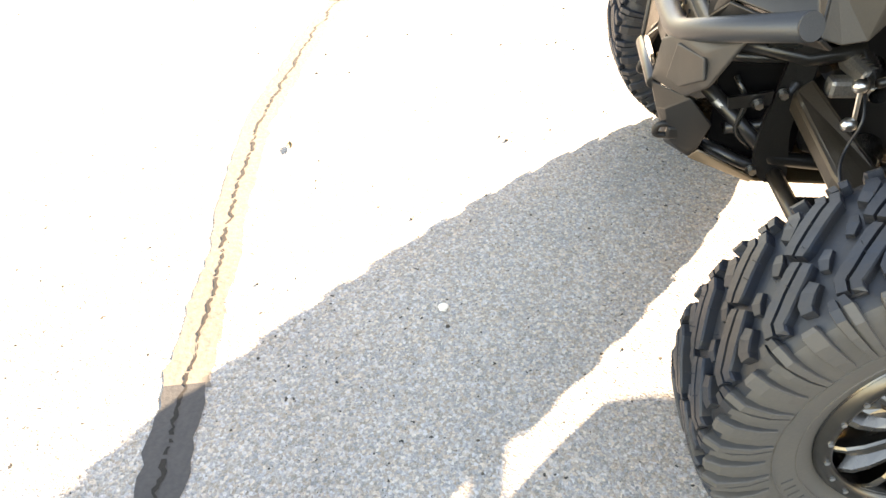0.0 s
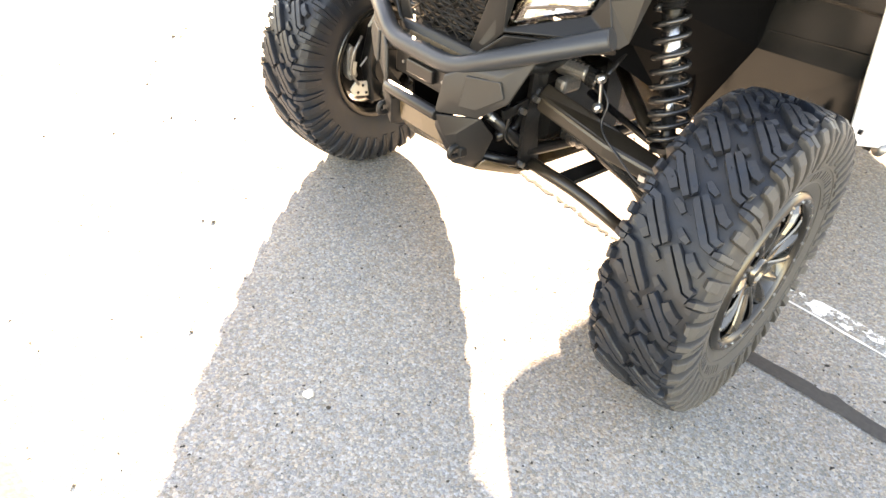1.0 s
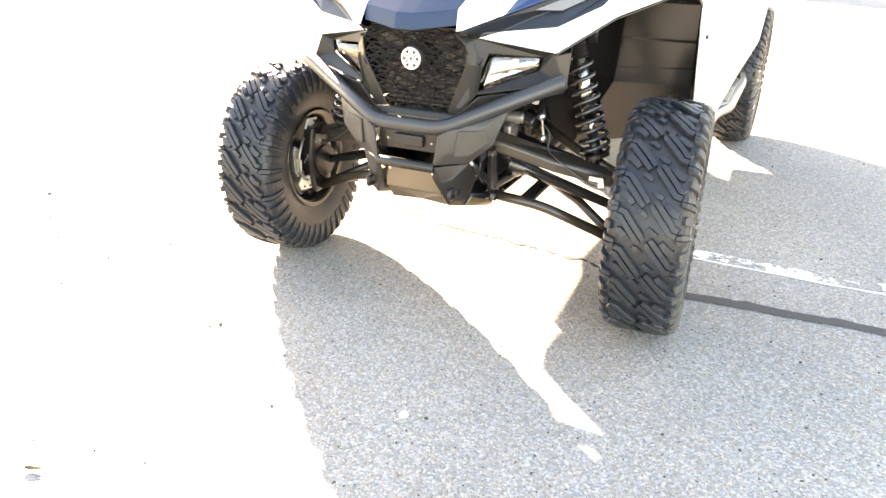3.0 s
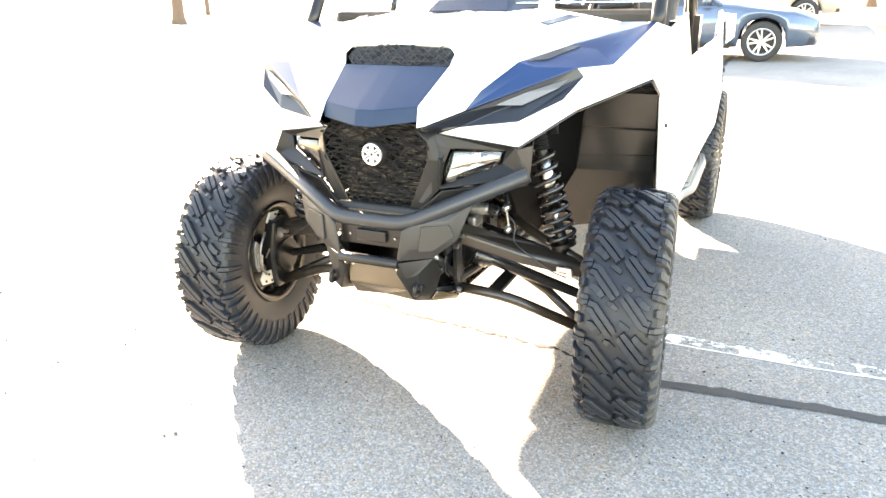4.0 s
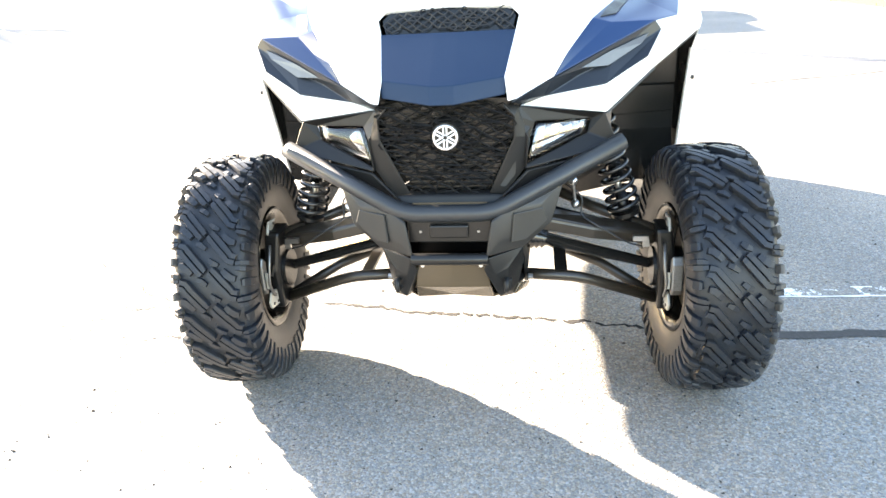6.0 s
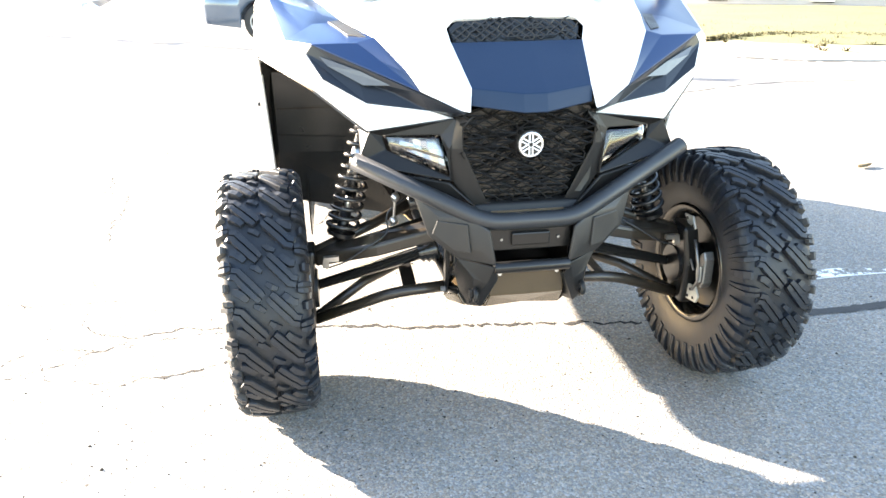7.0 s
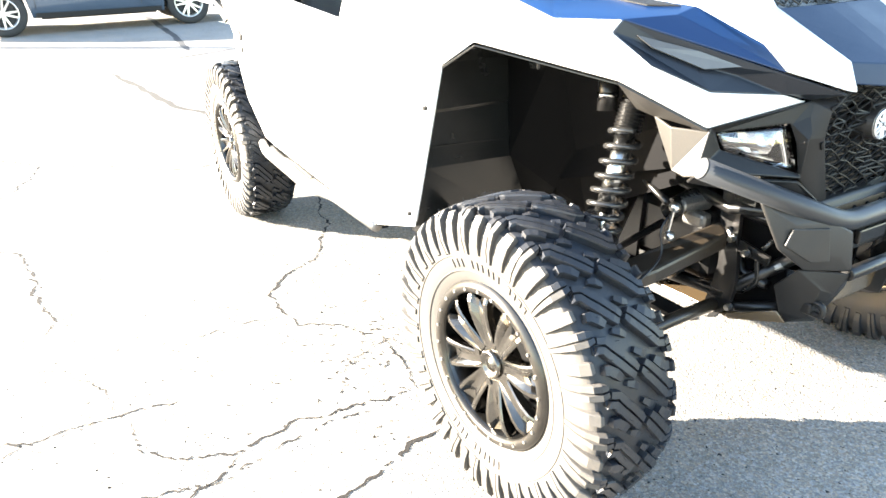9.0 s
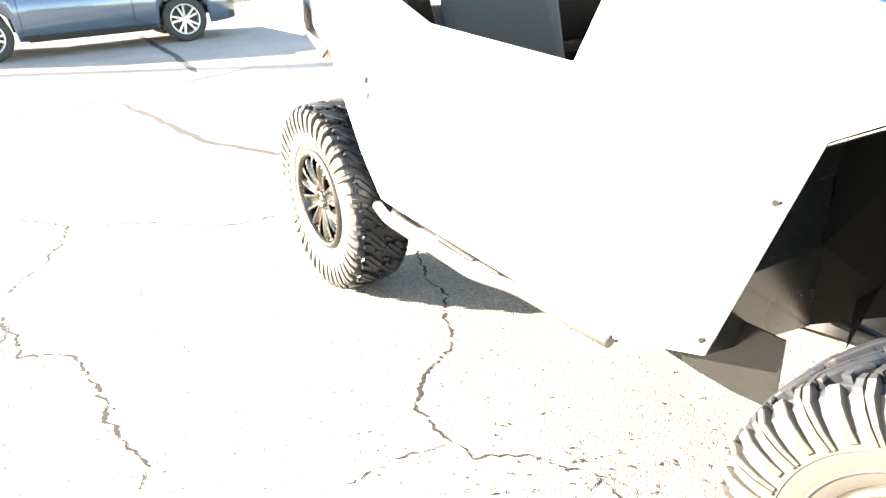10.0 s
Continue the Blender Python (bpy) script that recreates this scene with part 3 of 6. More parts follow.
def tread_mesh(shoulder):
    """The crown blocks, or the shoulder bars that run down the sidewall."""
    bm = bmesh.new()
    pitch = 2 * math.pi / PITCHES
    rng = random.Random(3)
    for k in range(PITCHES):
        for side in (1, -1):
            a = k * pitch + side * 0.03
            j = rng.uniform(-0.0012, 0.0012)
            if not shoulder:
                # one hooked block in each pitch, leaning at 45 degrees, split by a narrow sipe; small tie blocks beside it
                block(bm, side, a, ((0.009, j - 0.043, 0.032), (0.018, j - 0.033, 0.036), (0.040, j - 0.008, 0.036), (0.057, j + 0.012, 0.036), (0.067, j + 0.025, 0.036), (0.082, j + 0.029, 0.034)),
                      (0.017, 0.018, 0.018, 0.018, 0.018, 0.017), 0.7)
                block(bm, side, a, ((0.045, j - 0.044, 0.016), (0.056, j - 0.032, 0.021), (0.070, j - 0.021, 0.021), (0.081, j - 0.019, 0.018)), (0.013, 0.016, 0.016, 0.015))
                block(bm, side, a, ((0.004, j + 0.026, 0.012), (0.018, j + 0.037, 0.017), (0.032, j + 0.043, 0.012)), (0.008, 0.011, 0.008))
                # thin moulding hairs on the block
                for h in range(3):
                    at = on_tyre(rng.uniform(0.01, 0.065), a - side * rng.uniform(-0.03, 0.03) / 0.36, 0.016, side)
                    tip = at * (1 + rng.uniform(0.018, 0.034)) + Vector((rng.uniform(-0.003, 0.003), 0, 0))
                    tube((at, tip), 0.0006, 3, bm=bm)
            else:
                c = 0.046
                block(bm, side, a, ((0.083, c, 0.024), (0.090, c, 0.032), (0.106, c + 0.001, 0.033), (0.126, c + 0.002, 0.031), (0.150, c + 0.003, 0.029), (0.182, c + 0.004, 0.026)), (0.016, 0.018, 0.016, 0.011, 0.0085, 0.004), 0.6)
                c = 0.046 - 0.054
                block(bm, side, a, ((0.094, c, 0.020), (0.101, c, 0.026), (0.114, c + 0.001, 0.027), (0.132, c + 0.002, 0.026), (0.152, c + 0.003, 0.025), (0.176, c + 0.004, 0.022)), (0.015, 0.017, 0.014, 0.010, 0.008, 0.004))
    return bm


def sidewall_bars():
    """Raised bars where the maker's lettering runs round the sidewall, between two thin ribs."""
    bm = bmesh.new()
    rng = random.Random(8)
    for start, count in ((0.75, 15), (3.95, 12)):
        for k in range(count):
            if k in (4, 11):
                continue
            a = start + 0.075 * k
            w = rng.uniform(0.010, 0.018)
            lug(bm, -1, ((0.196, a, w, 0.0022), (0.199, a, w, 0.0026), (0.213, a, w, 0.0026), (0.216, a, w, 0.0022)))
    for s0 in (0.188, 0.226):
        rings = []
        for k in range(72):
            t = 2 * math.pi * k / 72
            rings.append([bm.verts.new(on_tyre(s0 + d, t, h, -1)) for d, h in ((-0.002, -0.001), (-0.001, 0.0016), (0.001, 0.0016), (0.002, -0.001))])
        for a, b in zip(rings, rings[1:] + rings[:1]):
            for i in range(3):
                bm.faces.new((a[i], a[i + 1], b[i + 1], b[i]))
    return bm


def wheel_parts():
    """One wheel's meshes about its own hub, outer face towards -x."""
    made = {}
    line = [(x, r) for x, r in TYRE_LINE]
    section = [(-x, r) for x, r in reversed(line)] + line[1:]
    made["tyre"] = (spun(section, 96), RUBBER, True)
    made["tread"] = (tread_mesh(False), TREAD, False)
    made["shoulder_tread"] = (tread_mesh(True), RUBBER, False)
    made["sidewall_marking"] = (sidewall_bars(), RUBBER, False)
    made["rim"] = (spun(((0.108, 0.196), (0.116, 0.190), (0.108, 0.178), (0.10, 0.166), (0.02, 0.150), (-0.055, 0.158), (-0.085, 0.164), (-0.100, 0.168), (-0.116, 0.171),
                         (-0.123, 0.178), (-0.121, 0.190), (-0.110, 0.197)), 64), RIM_BACK, True)
    made["bead_ring"] = (spun(((-0.112, 0.170), (-0.1225, 0.172), (-0.127, 0.180), (-0.1255, 0.190), (-0.114, 0.1965)), 64), RIM_LIP, True)
    made["bead_bolt"] = (disc((-0.125, 0, 0.1805), (-1, 0, 0), 0.0042, 0.005, 6), ZINC, False)
    hub = disc((-0.055, 0, 0), (-1, 0, 0), 0.066, 0.040, 32, r2=0.060)
    made["hub"] = (hub, RIM, False)
    cap = spun(((-0.090, 0.034), (-0.108, 0.033), (-0.111, 0.030), (-0.110, 0.026), (-0.101, 0.024), (-0.101, 0.012), (-0.106, 0.011), (-0.106, 0.0)), 28)
    made["hub_cap"] = (cap, RIM, True)
    disc_bm = spun(((0.028, 0.055), (0.028, 0.112), (0.033, 0.112), (0.033, 0.055), (0.028, 0.055)), 40)
    made["brake_disc"] = (disc_bm, material("dark_steel", (0.10, 0.09, 0.08), rough=0.4, metal=0.9, blotch=0.4, blotch_size=0.05), False)
    made["dust_shield"] = (disc((0.036, 0, 0), (1, 0, 0), 0.146, 0.006, 40), STEEL_BLACK, False)
    made["lug_nut"] = (disc((-0.086, 0, 0.0515), (-1, 0, 0), 0.0115, 0.018, 6, r2=0.010), RIM, False)
    return made


def spoke_mesh():
    """One spoke: two raised ridges with a deep valley between, widening outwards to a notched fishtail."""
    bm = bmesh.new()
    rows = []
    for r, w, x, dish, valley in ((0.040, 0.036, -0.100, 0.001, 0.040), (0.060, 0.042, -0.106, 0.006, 0.060), (0.095, 0.052, -0.116, 0.014, 0.092), (0.125, 0.061, -0.121, 0.020, 0.114),
                                  (0.148, 0.068, -0.120, 0.022, 0.124), (0.166, 0.072, -0.110, 0.018, 0.128)):
        back = x + 0.030
        rows.append([bm.verts.new(p) for p in ((back, -w * 0.42, min(r, 0.158)), (x + 0.004, -w * 0.53, r), (x, -w * 0.47, r), (x + 0.001, -w * 0.35, r), (x + dish * 0.85, -w * 0.20, (r + valley) / 2), (x + dish, 0, valley),
                                               (x + dish * 0.85, w * 0.20, (r + valley) / 2), (x + 0.001, w * 0.35, r), (x, w * 0.47, r), (x + 0.004, w * 0.53, r), (back, w * 0.42, min(r, 0.158)))])
    n = len(rows[0])
    for a, b in zip(rows, rows[1:]):
        for i in range(n):
            j = (i + 1) % n
            bm.faces.new((a[i], a[j], b[j], b[i]))
    bm.faces.new(rows[0])
    bm.faces.new(rows[-1])
    return bm


def build_wheels():
    made = wheel_parts()
    data = {}
    grown = Matrix.Diagonal((0.855, 1.035, 1.035, 1.0))
    for name, (bm, mat, smooth) in made.items():
        if mat not in (RUBBER, TREAD):
            bm.transform(grown)
        ob = mesh_object(name, bm, mat, smooth)
        data[name] = ob.data
        if name == "tyre":
            # crown and inner side get the darker, shade-toned rubber
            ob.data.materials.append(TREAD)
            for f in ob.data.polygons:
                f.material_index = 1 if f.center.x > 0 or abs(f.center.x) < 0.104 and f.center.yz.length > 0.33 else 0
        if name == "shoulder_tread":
            # the inner side takes the dark shaded tone, the outer side is dusty
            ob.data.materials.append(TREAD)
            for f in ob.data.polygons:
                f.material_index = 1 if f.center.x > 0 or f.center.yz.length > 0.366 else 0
        bpy.data.objects.remove(ob)
    spoke = spoke_mesh()
    spoke.transform(grown)
    ob = mesh_object("spoke", spoke, RIM)
    data["spoke"] = ob.data
    bpy.data.objects.remove(ob)
    for side, y, steer in ((-1, FRONT, STEER), (1, FRONT, STEER), (-1, REAR, 0), (1, REAR, 0)):
        wheel = new("wheel", data["rim"])
        wheel.parent = utv
        wheel.matrix_basis = pose(side * TRACK, y, HUB_Z, 0, 0, steer + (180 if side > 0 else 0)) @ pose(0, 0, 0, 17 * (y + side))
        tagged(wheel, "black alloy wheel with a knobbly off-road tyre")
        for name in data:
            count, start = {"spoke": (8, 0), "bead_bolt": (24, 7.5), "lug_nut": (4, 22.5)}.get(name, (1, 0))
            for k in range(count if name != "rim" else 0):
                p = new(name, data[name])
                p.parent = wheel
                p.matrix_basis = pose(0, 0, 0, 360 / count * k + start)
                if name in ("sidewall_marking", "tread", "shoulder_tread"):
                    tagged(p, kind="stuff")


build_wheels()

# --- front body ---
E_TOP, E_OUT, E_LOW, E_BOT, E_IN = (0.547, 0.102, 1.125), (0.566, 0.110, 1.100), (0.524, 0.040, 1.042), (0.412, -0.021, 0.984), (0.252, -0.078, 0.968)
TIP, CORNER = (0.189, -0.088, 0.948), (0.415, -0.028, 0.910)
B_TIP, B_UP = (0.277, -0.088, 1.020), (0.311, -0.052, 1.073)
B3, B4, B5, NOTCH, PILLAR = (0.380, 0.070, 1.141), (0.462, 0.31, 1.168), (0.56, 0.66, 1.222), (0.625, 0.225, 1.124), (0.690, 0.58, 1.226)
ARCH_B, ARCH_T, ARCH_C, ARCH_BOT = (0.550, 0.098, 1.002), (0.722, 0.382, 1.064), (0.734, 0.508, 0.998), (0.734, 0.680, 0.520)

hood = part("hood", sheet({
    "a0": (0.163, -0.174, 0.980), "a1": (0.154, -0.143, 1.035), "a2": (0.180, 0.028, 1.130), "a3": (0.189, 0.047, 1.162), "a4": (0.165, 0.060, 1.187), "c4": (0, 0.064, 1.190),
    "b0": (0.185, -0.168, 0.984), "b1": B_TIP, "b2": B_UP, "b3": B3, "b4": B4, "b5": B5,
    "m1": (0.212, -0.132, 1.046), "m2": (0.250, -0.012, 1.122), "m3": (0.272, 0.072, 1.172),
    "hc": (0, 0.36, 1.232), "hm": (0.285, 0.35, 1.222), "rc": (0, 0.74, 1.268), "rm": (0.31, 0.72, 1.262)},
    "a0-b0-b1-m1 a0-m1-a1 a1-m1-m2-a2 m1-b1-b2 m1-b2-b3-m2 a2-m2-m3-a3 a3-m3-a4 m2-b3-m3 a4-m3-hm-hc-c4 m3-b3-b4-hm hc-hm-rm-rc hm-b4-b5-rm", both=True),
    WHITE, utv, "white painted hood")
bevelled(thick(hood, 0.006), 0.012, 3, 8)

panel = part("hood_panel", sheet({
    "t": (0.184, 0.026, 1.127), "f": (0.160, -0.139, 1.034), "b": (0.156, -0.152, 0.992), "bc": (0.03, -0.190, 0.977), "fc": (0.03, -0.176, 1.022), "tc": (0.03, 0.012, 1.128)},
    "t-f-fc-tc f-b-bc-fc", both=True), SATIN, utv, "dark satin centre panel of the hood")
# close the strip between the two halves
bm = bmesh.new()
bm.from_mesh(panel.data)
edge = [v for v in bm.verts if abs(abs(v.co.x) - 0.03) < 0.001]
by = {(v.co.x > 0, round(v.co.z, 2)): v for v in edge}
rows = sorted({z for _, z in by})
for lo, hi in zip(rows, rows[1:]):
    bm.faces.new((by[True, lo], by[True, hi], by[False, hi], by[False, lo]))
bmesh.ops.recalc_face_normals(bm, faces=bm.faces)
bm.to_mesh(panel.data)
bm.free()
bevelled(thick(panel, 0.005), 0.006, 3, 10)


def lattice(bm, corner, across, down, columns, rows, r, jitter, seed, inside):
    """Slanting struts that cross each other over a patch; inside(u, v) says where."""
    rng = random.Random(seed)
    c, a, d = Vector(corner), Vector(across), Vector(down)
    n = a.cross(d).normalized()
    node = {}
    for i in range(columns + 1):
        for j in range(rows + 1):
            u = (i + (0.5 if j % 2 else 0)) / columns + rng.uniform(-1, 1) * jitter / columns
            v = j / rows + rng.uniform(-1, 1) * jitter / rows
            node[i, j] = (u, v, rng.uniform(-1, 1) * r * 0.8)
    for (i, j), (u, v, h) in node.items():
        for di in ((0, 1) if j % 2 else (-1, 0)):
            other = node.get((i + di, j + 1))
            if other and inside(u, v) and inside(other[0], other[1]):
                tube((c + a * u + d * v + n * h, c + a * other[0] + d * other[1] + n * other[2]), r, 5, bm=bm)
        other = node.get((i + 1, j))
        if other and rng.random() < 0.3 and inside(u, v) and inside(other[0], other[1]):
            tube((c + a * u + d * v, c + a * other[0] + d * other[1]), r, 5, bm=bm)
    return bm


vent = part("hood_vent", sheet({"a": (0.170, 0.046, 1.122), "b": (0.180, 0.062, 1.158), "c": (0.155, 0.072, 1.180), "m": (0, 0.046, 1.122), "n": (0, 0.074, 1.184)}, "a-b-c-n-m", both=True), LINER, utv)
thick(vent, 0.004)
part("hood_vent_mesh", lattice(bmesh.new(), (-0.178, 0.034, 1.128), (0.356, 0, 0), (0, 0.030, 0.058), 13, 6, 0.0019, 0.12, 4, lambda u, v: 0 < u < 1 and 0 <= v <= 1 and not (v > 0.75 and (u < 0.05 or u > 0.95))), PLASTIC, utv, "black lattice over the hood vent")

for s in (1, -1):
    p = part("side_panel", sheet({"b1": B_TIP, "b2": B_UP, "b3": B3, "b4": B4, "e": E_TOP, "n": NOTCH, "b5": B5, "p": PILLAR, "k": (0.428, 0.072, 1.128), "l": (0.548, 0.33, 1.157)},
                                 "b1-b2-b3-k b1-k-e b3-b4-l-k k-l-n-e b4-b5-p-l l-p-n", s), BLUE, utv, "glossy blue side panel of the hood", smooth=True)
    bevelled(thick(p, 0.005), 0.004, 2, 8)
    v = part("vent_slot", sheet({"a": (0.402, 0.090, 1.1405), "b": (0.432, 0.20, 1.1555), "c": (0.468, 0.31, 1.1675), "d": (0.500, 0.315, 1.1645), "e": (0.448, 0.14, 1.1420)}, "a-b-c-d-e", s), PLASTIC, p, "black air slot")
    thick(v, 0.003, 0)
    v2 = part("vent_slot", sheet({"a": (0.345, 0.40, 1.232), "b": (0.395, 0.56, 1.249), "c": (0.435, 0.56, 1.243), "d": (0.375, 0.38, 1.226)}, "a-b-c-d", s), SATIN, hood, "dark air slot")
    thick(v2, 0.004, 0)
    p = part("marker_lamp", sheet({"t": E_TOP, "o": E_OUT, "l": E_LOW, "b": E_BOT, "i": E_IN, "u": (0.276, -0.086, 1.014), "h": (0.172, -0.160, 0.972), "f": (0.189, -0.092, 0.952),
                                   "j": (0.43, 0.02, 1.040), "k": (0.345, -0.02, 1.012)},
                                  "t-o-j o-l-b-j b-i-k-j i-u-k u-t-j-k i-f-h-u", s), SMOKE, utv, "dark marker lamp housing")
    bevelled(thick(p, 0.006), 0.003, 2, 12)
    q = part("lens", sheet({"a": (0.526, 0.086, 1.093), "b": (0.420, 0.016, 1.060), "c": (0.345, -0.031, 1.028), "d": (0.415, 0.002, 1.026), "e": (0.505, 0.062, 1.070)}, "a-b-c-d-e", s), SLIT, p, "frosted grey lamp lens")
    thick(q, 0.006, 1)
    p = part("front_fender", sheet({
        "tip": TIP, "in": E_IN, "bot": E_BOT, "low": E_LOW, "out": E_OUT, "top": E_TOP, "cor": CORNER, "ab": ARCH_B, "at": ARCH_T, "n": NOTCH, "p": PILLAR,
        "t1": (0.732, 0.40, 1.090), "s": (0.738, 0.62, 1.205), "r": (0.750, 0.962, 1.242), "d": (0.766, 0.962, 0.80), "q": (0.745, 0.92, 0.447), "ac": ARCH_C, "abot": ARCH_BOT,
        "g": (0.753, 0.70, 0.98), "w": (0.60, 0.12, 1.06)},
        "tip-in-bot-cor bot-low-ab-cor low-out-w-ab out-top-n-t1-w ab-w-t1-at n-p-s-t1 t1-s-r-g at-t1-g-ac ac-g-d-q-abot g-r-d", s), WHITE, utv, "white front fender")
    bevelled(thick(p, 0.010), 0.006, 3, 12)
    fender = p
    for y, z in ((0.565, 0.887), (0.677, 0.566)):
        part("bolt", disc((s * 0.745, y, z), (s, 0, 0), 0.007, 0.010, 10), STEEL_BLACK, fender)
    # wheel arch liner
    p = part("wheel_liner", sheet({
        "a": (0.731, 0.515, 0.993), "n": (0.731, 0.622, 0.693), "b": (0.731, 0.683, 0.524), "a2": (0.712, 0.632, 0.985), "m2": (0.712, 0.638, 0.860), "m3": (0.712, 0.646, 0.852), "n2": (0.712, 0.650, 0.700),
        "d": (0.452, 0.632, 0.985), "q2": (0.440, 0.638, 0.860), "q3": (0.440, 0.646, 0.852), "o": (0.425, 0.650, 0.690), "c": (0.26, 0.735, 0.400),
        "e": (0.717, 0.386, 1.059), "f": (0.44, 0.40, 1.056), "g": (0.548, 0.105, 0.998), "h": (0.34, 0.12, 1.035), "i": (0.415, -0.01, 0.925), "j": (0.32, 0.02, 0.93)},
        "a-n-n2-m3-m2-a2 n-b-n2 a2-m2-q2-d m2-m3-q3-q2 m3-n2-o-q3 n2-b-c-o a-a2-d-f-e e-f-h-g g-h-j-i", s), LINER, utv, "black moulded wheel-arch liner")
    bevelled(thick(p, 0.004), 0.008, 2, 20)

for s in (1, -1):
    # shade behind the shock is painted as near-black plastic
    part("inner_wall", sheet({"d": (0.456, 0.630, 0.985), "o": (0.428, 0.648, 0.690), "c": (0.264, 0.733, 0.402), "f": (0.44, 0.43, 1.047), "h": (0.34, 0.12, 1.033), "j": (0.32, 0.02, 0.93), "k": (0.24, 0.52, 0.52), "l": (0.32, 0.10, 0.74)}, "d-o-c-k-l-j-h-f", s), VOID, utv, "inner wall behind the shock absorber, blackened for the shade there")
    for y, x0, x1 in ((0.36, 0.47, 0.50), (0.40, 0.52, 0.545)):
        clip = part("liner_clip", box((min(s * x0, s * x1), y - 0.025, 0.985), (max(s * x0, s * x1), y + 0.015, 1.042)), LINER, utv)
        bevelled(clip, 0.006, 2)
    # added plate, outlined to give the ground shadow its edge
    part("sun_block_plate", plate([(s * 0.618, 0.585, 0.56), (s * 0.618, 0.585, 0.432), (s * 0.618, 0.600, 0.392), (s * 0.618, 0.68, 0.384), (s * 0.618, 0.78, 0.386), (s * 0.618, 0.93, 0.402), (s * 0.618, 0.93, 0.52), (s * 0.618, 0.68, 0.56)], (s * -0.005, 0, 0)), LINER, utv, "black plate added below the wheel-arch liner to block low sun")
    part("liner_rib", tube(((s * 0.712, 0.645, 0.760), (s * 0.57, 0.647, 0.752), (s * 0.435, 0.647, 0.744)), 0.0035, 6), LINER, utv)

# --- black front fascia, lamps and grille ---
for s in (1, -1):
    p = part("fascia", sheet({
        "a": (0.186, -0.092, 0.951), "b": (0.410, -0.026, 0.913), "f": (0.446, -0.035, 0.828), "g": (0.20, -0.108, 0.785), "h": (0.205, -0.118, 0.875),
        "i": (0.375, -0.010, 0.896), "j": (0.226, -0.080, 0.907), "k": (0.207, -0.094, 0.862), "l": (0.199, -0.104, 0.797), "m": (0.366, -0.022, 0.857), "n": (0.17, -0.112, 0.93)},
        "a-b-i-j b-f-m-i f-g-l-m a-j-k-h-n h-k-l-g", s), FASCIA, utv, "matt black front fascia")
    brace = part("fender_bracket", sheet({"a": (0.420, 0.118, 0.912), "b": (0.432, 0.040, 0.807), "f": (0.437, 0.000, 0.803), "c": (0.440, -0.034, 0.815), "d": (0.408, -0.030, 0.904), "e": (0.436, 0.052, 0.902)}, "a-b-e e-b-f-c-d", s), BRACKET, utv, "grey plastic fender bracket")
    # white fender's return in dark plastic, so its shade is in the colour
    lip = part("fender_lip", sheet({"a": ARCH_B, "b": CORNER, "c": (0.420, 0.118, 0.914), "d": (0.420, 0.168, 0.920)}, "b-c-a c-d-a", s), BRACKET, utv, "underside return of the front fender in a darker, shaded tone")
    thick(lip, 0.004)
    bevelled(thick(brace, 0.006), 0.005, 3, 8)
    bevelled(thick(p, 0.006), 0.004, 2, 15)
    b = part("headlight", sheet({"i": (0.362, 0.012, 0.893), "j": (0.235, -0.048, 0.902), "k": (0.212, -0.056, 0.862), "l": (0.201, -0.060, 0.805), "m": (0.352, 0.006, 0.861),
                                 "n": (0.30, 0.035, 0.872), "o": (0.235, 0.005, 0.855)}, "i-j-o-n j-k-o m-i-n", s), LINER, utv, "clear headlight with dark inside")
    thick(b, 0.003)
    rng = random.Random(17)
    facets = bmesh.new()
    for i in range(7):
        for j in range(3):
            # small tilted mirror faces between the lens's lower edge and the back of the lamp
            def spot(u, v):
                low, back = Vector((0.204, -0.058, 0.811)).lerp(Vector((0.348, 0.010, 0.864)), u), Vector((0.216, -0.046, 0.852)).lerp(Vector((0.346, 0.016, 0.880)), u)
                return low.lerp(back, v)
            tilt = Vector((0, rng.uniform(-0.003, 0.005), 0))
            quad = [spot(i / 7, j / 2), spot((i + 1) / 7, j / 2), spot((i + 1) / 7, (j + 1) / 2) + tilt, spot(i / 7, (j + 1) / 2) + tilt]
            plate([(s * q.x, q.y, q.z) for q in quad], (0, 0.002, 0), facets)
    part("reflector", facets, REFLECTOR, b, "dark faceted chrome reflector")
    lens_bm = bmesh.new()
    grid = []
    for v in range(7):
        row = []
        for u in range(9):
            a, b_ = u / 8, v / 6
            top, low = Vector((0.226, -0.076, 0.907)).lerp(Vector((0.375, -0.006, 0.896)), a), Vector((0.199, -0.100, 0.797)).lerp(Vector((0.366, -0.018, 0.857)), a)
            dome = 0.010 * math.sin(math.pi * a) ** 0.7 * math.sin(math.pi * b_) ** 0.7
            q = top.lerp(low, b_) + Vector((0.45, -0.89, 0)) * dome
            row.append(lens_bm.verts.new((s * q.x, q.y, q.z)))
        grid.append(row)
    for r0, r1 in zip(grid, grid[1:]):
        for k in range(8):
            lens_bm.faces.new((r0[k], r0[k + 1], r1[k + 1], r1[k]))
    thick(part("lens", lens_bm, LENS, b, "clear domed headlight lens", smooth=True), 0.003)
    for x, z in ((0.325, 0.876), (0.285, 0.866), (0.247, 0.850)):
        y = -0.055 + (x - 0.21) * 0.42
        bowl = part("lamp_bowl", disc((s * x, y + 0.035, z), (0, -1, 0), 0.010, 0.018, 16, r2=0.018), REFLECTOR, b)
    rib = part("lamp_trim", tube(((s * 0.355, 0.000, 0.868), (s * 0.29, -0.030, 0.858), (s * 0.215, -0.062, 0.838)), 0.004, 6), PLASTIC, b)
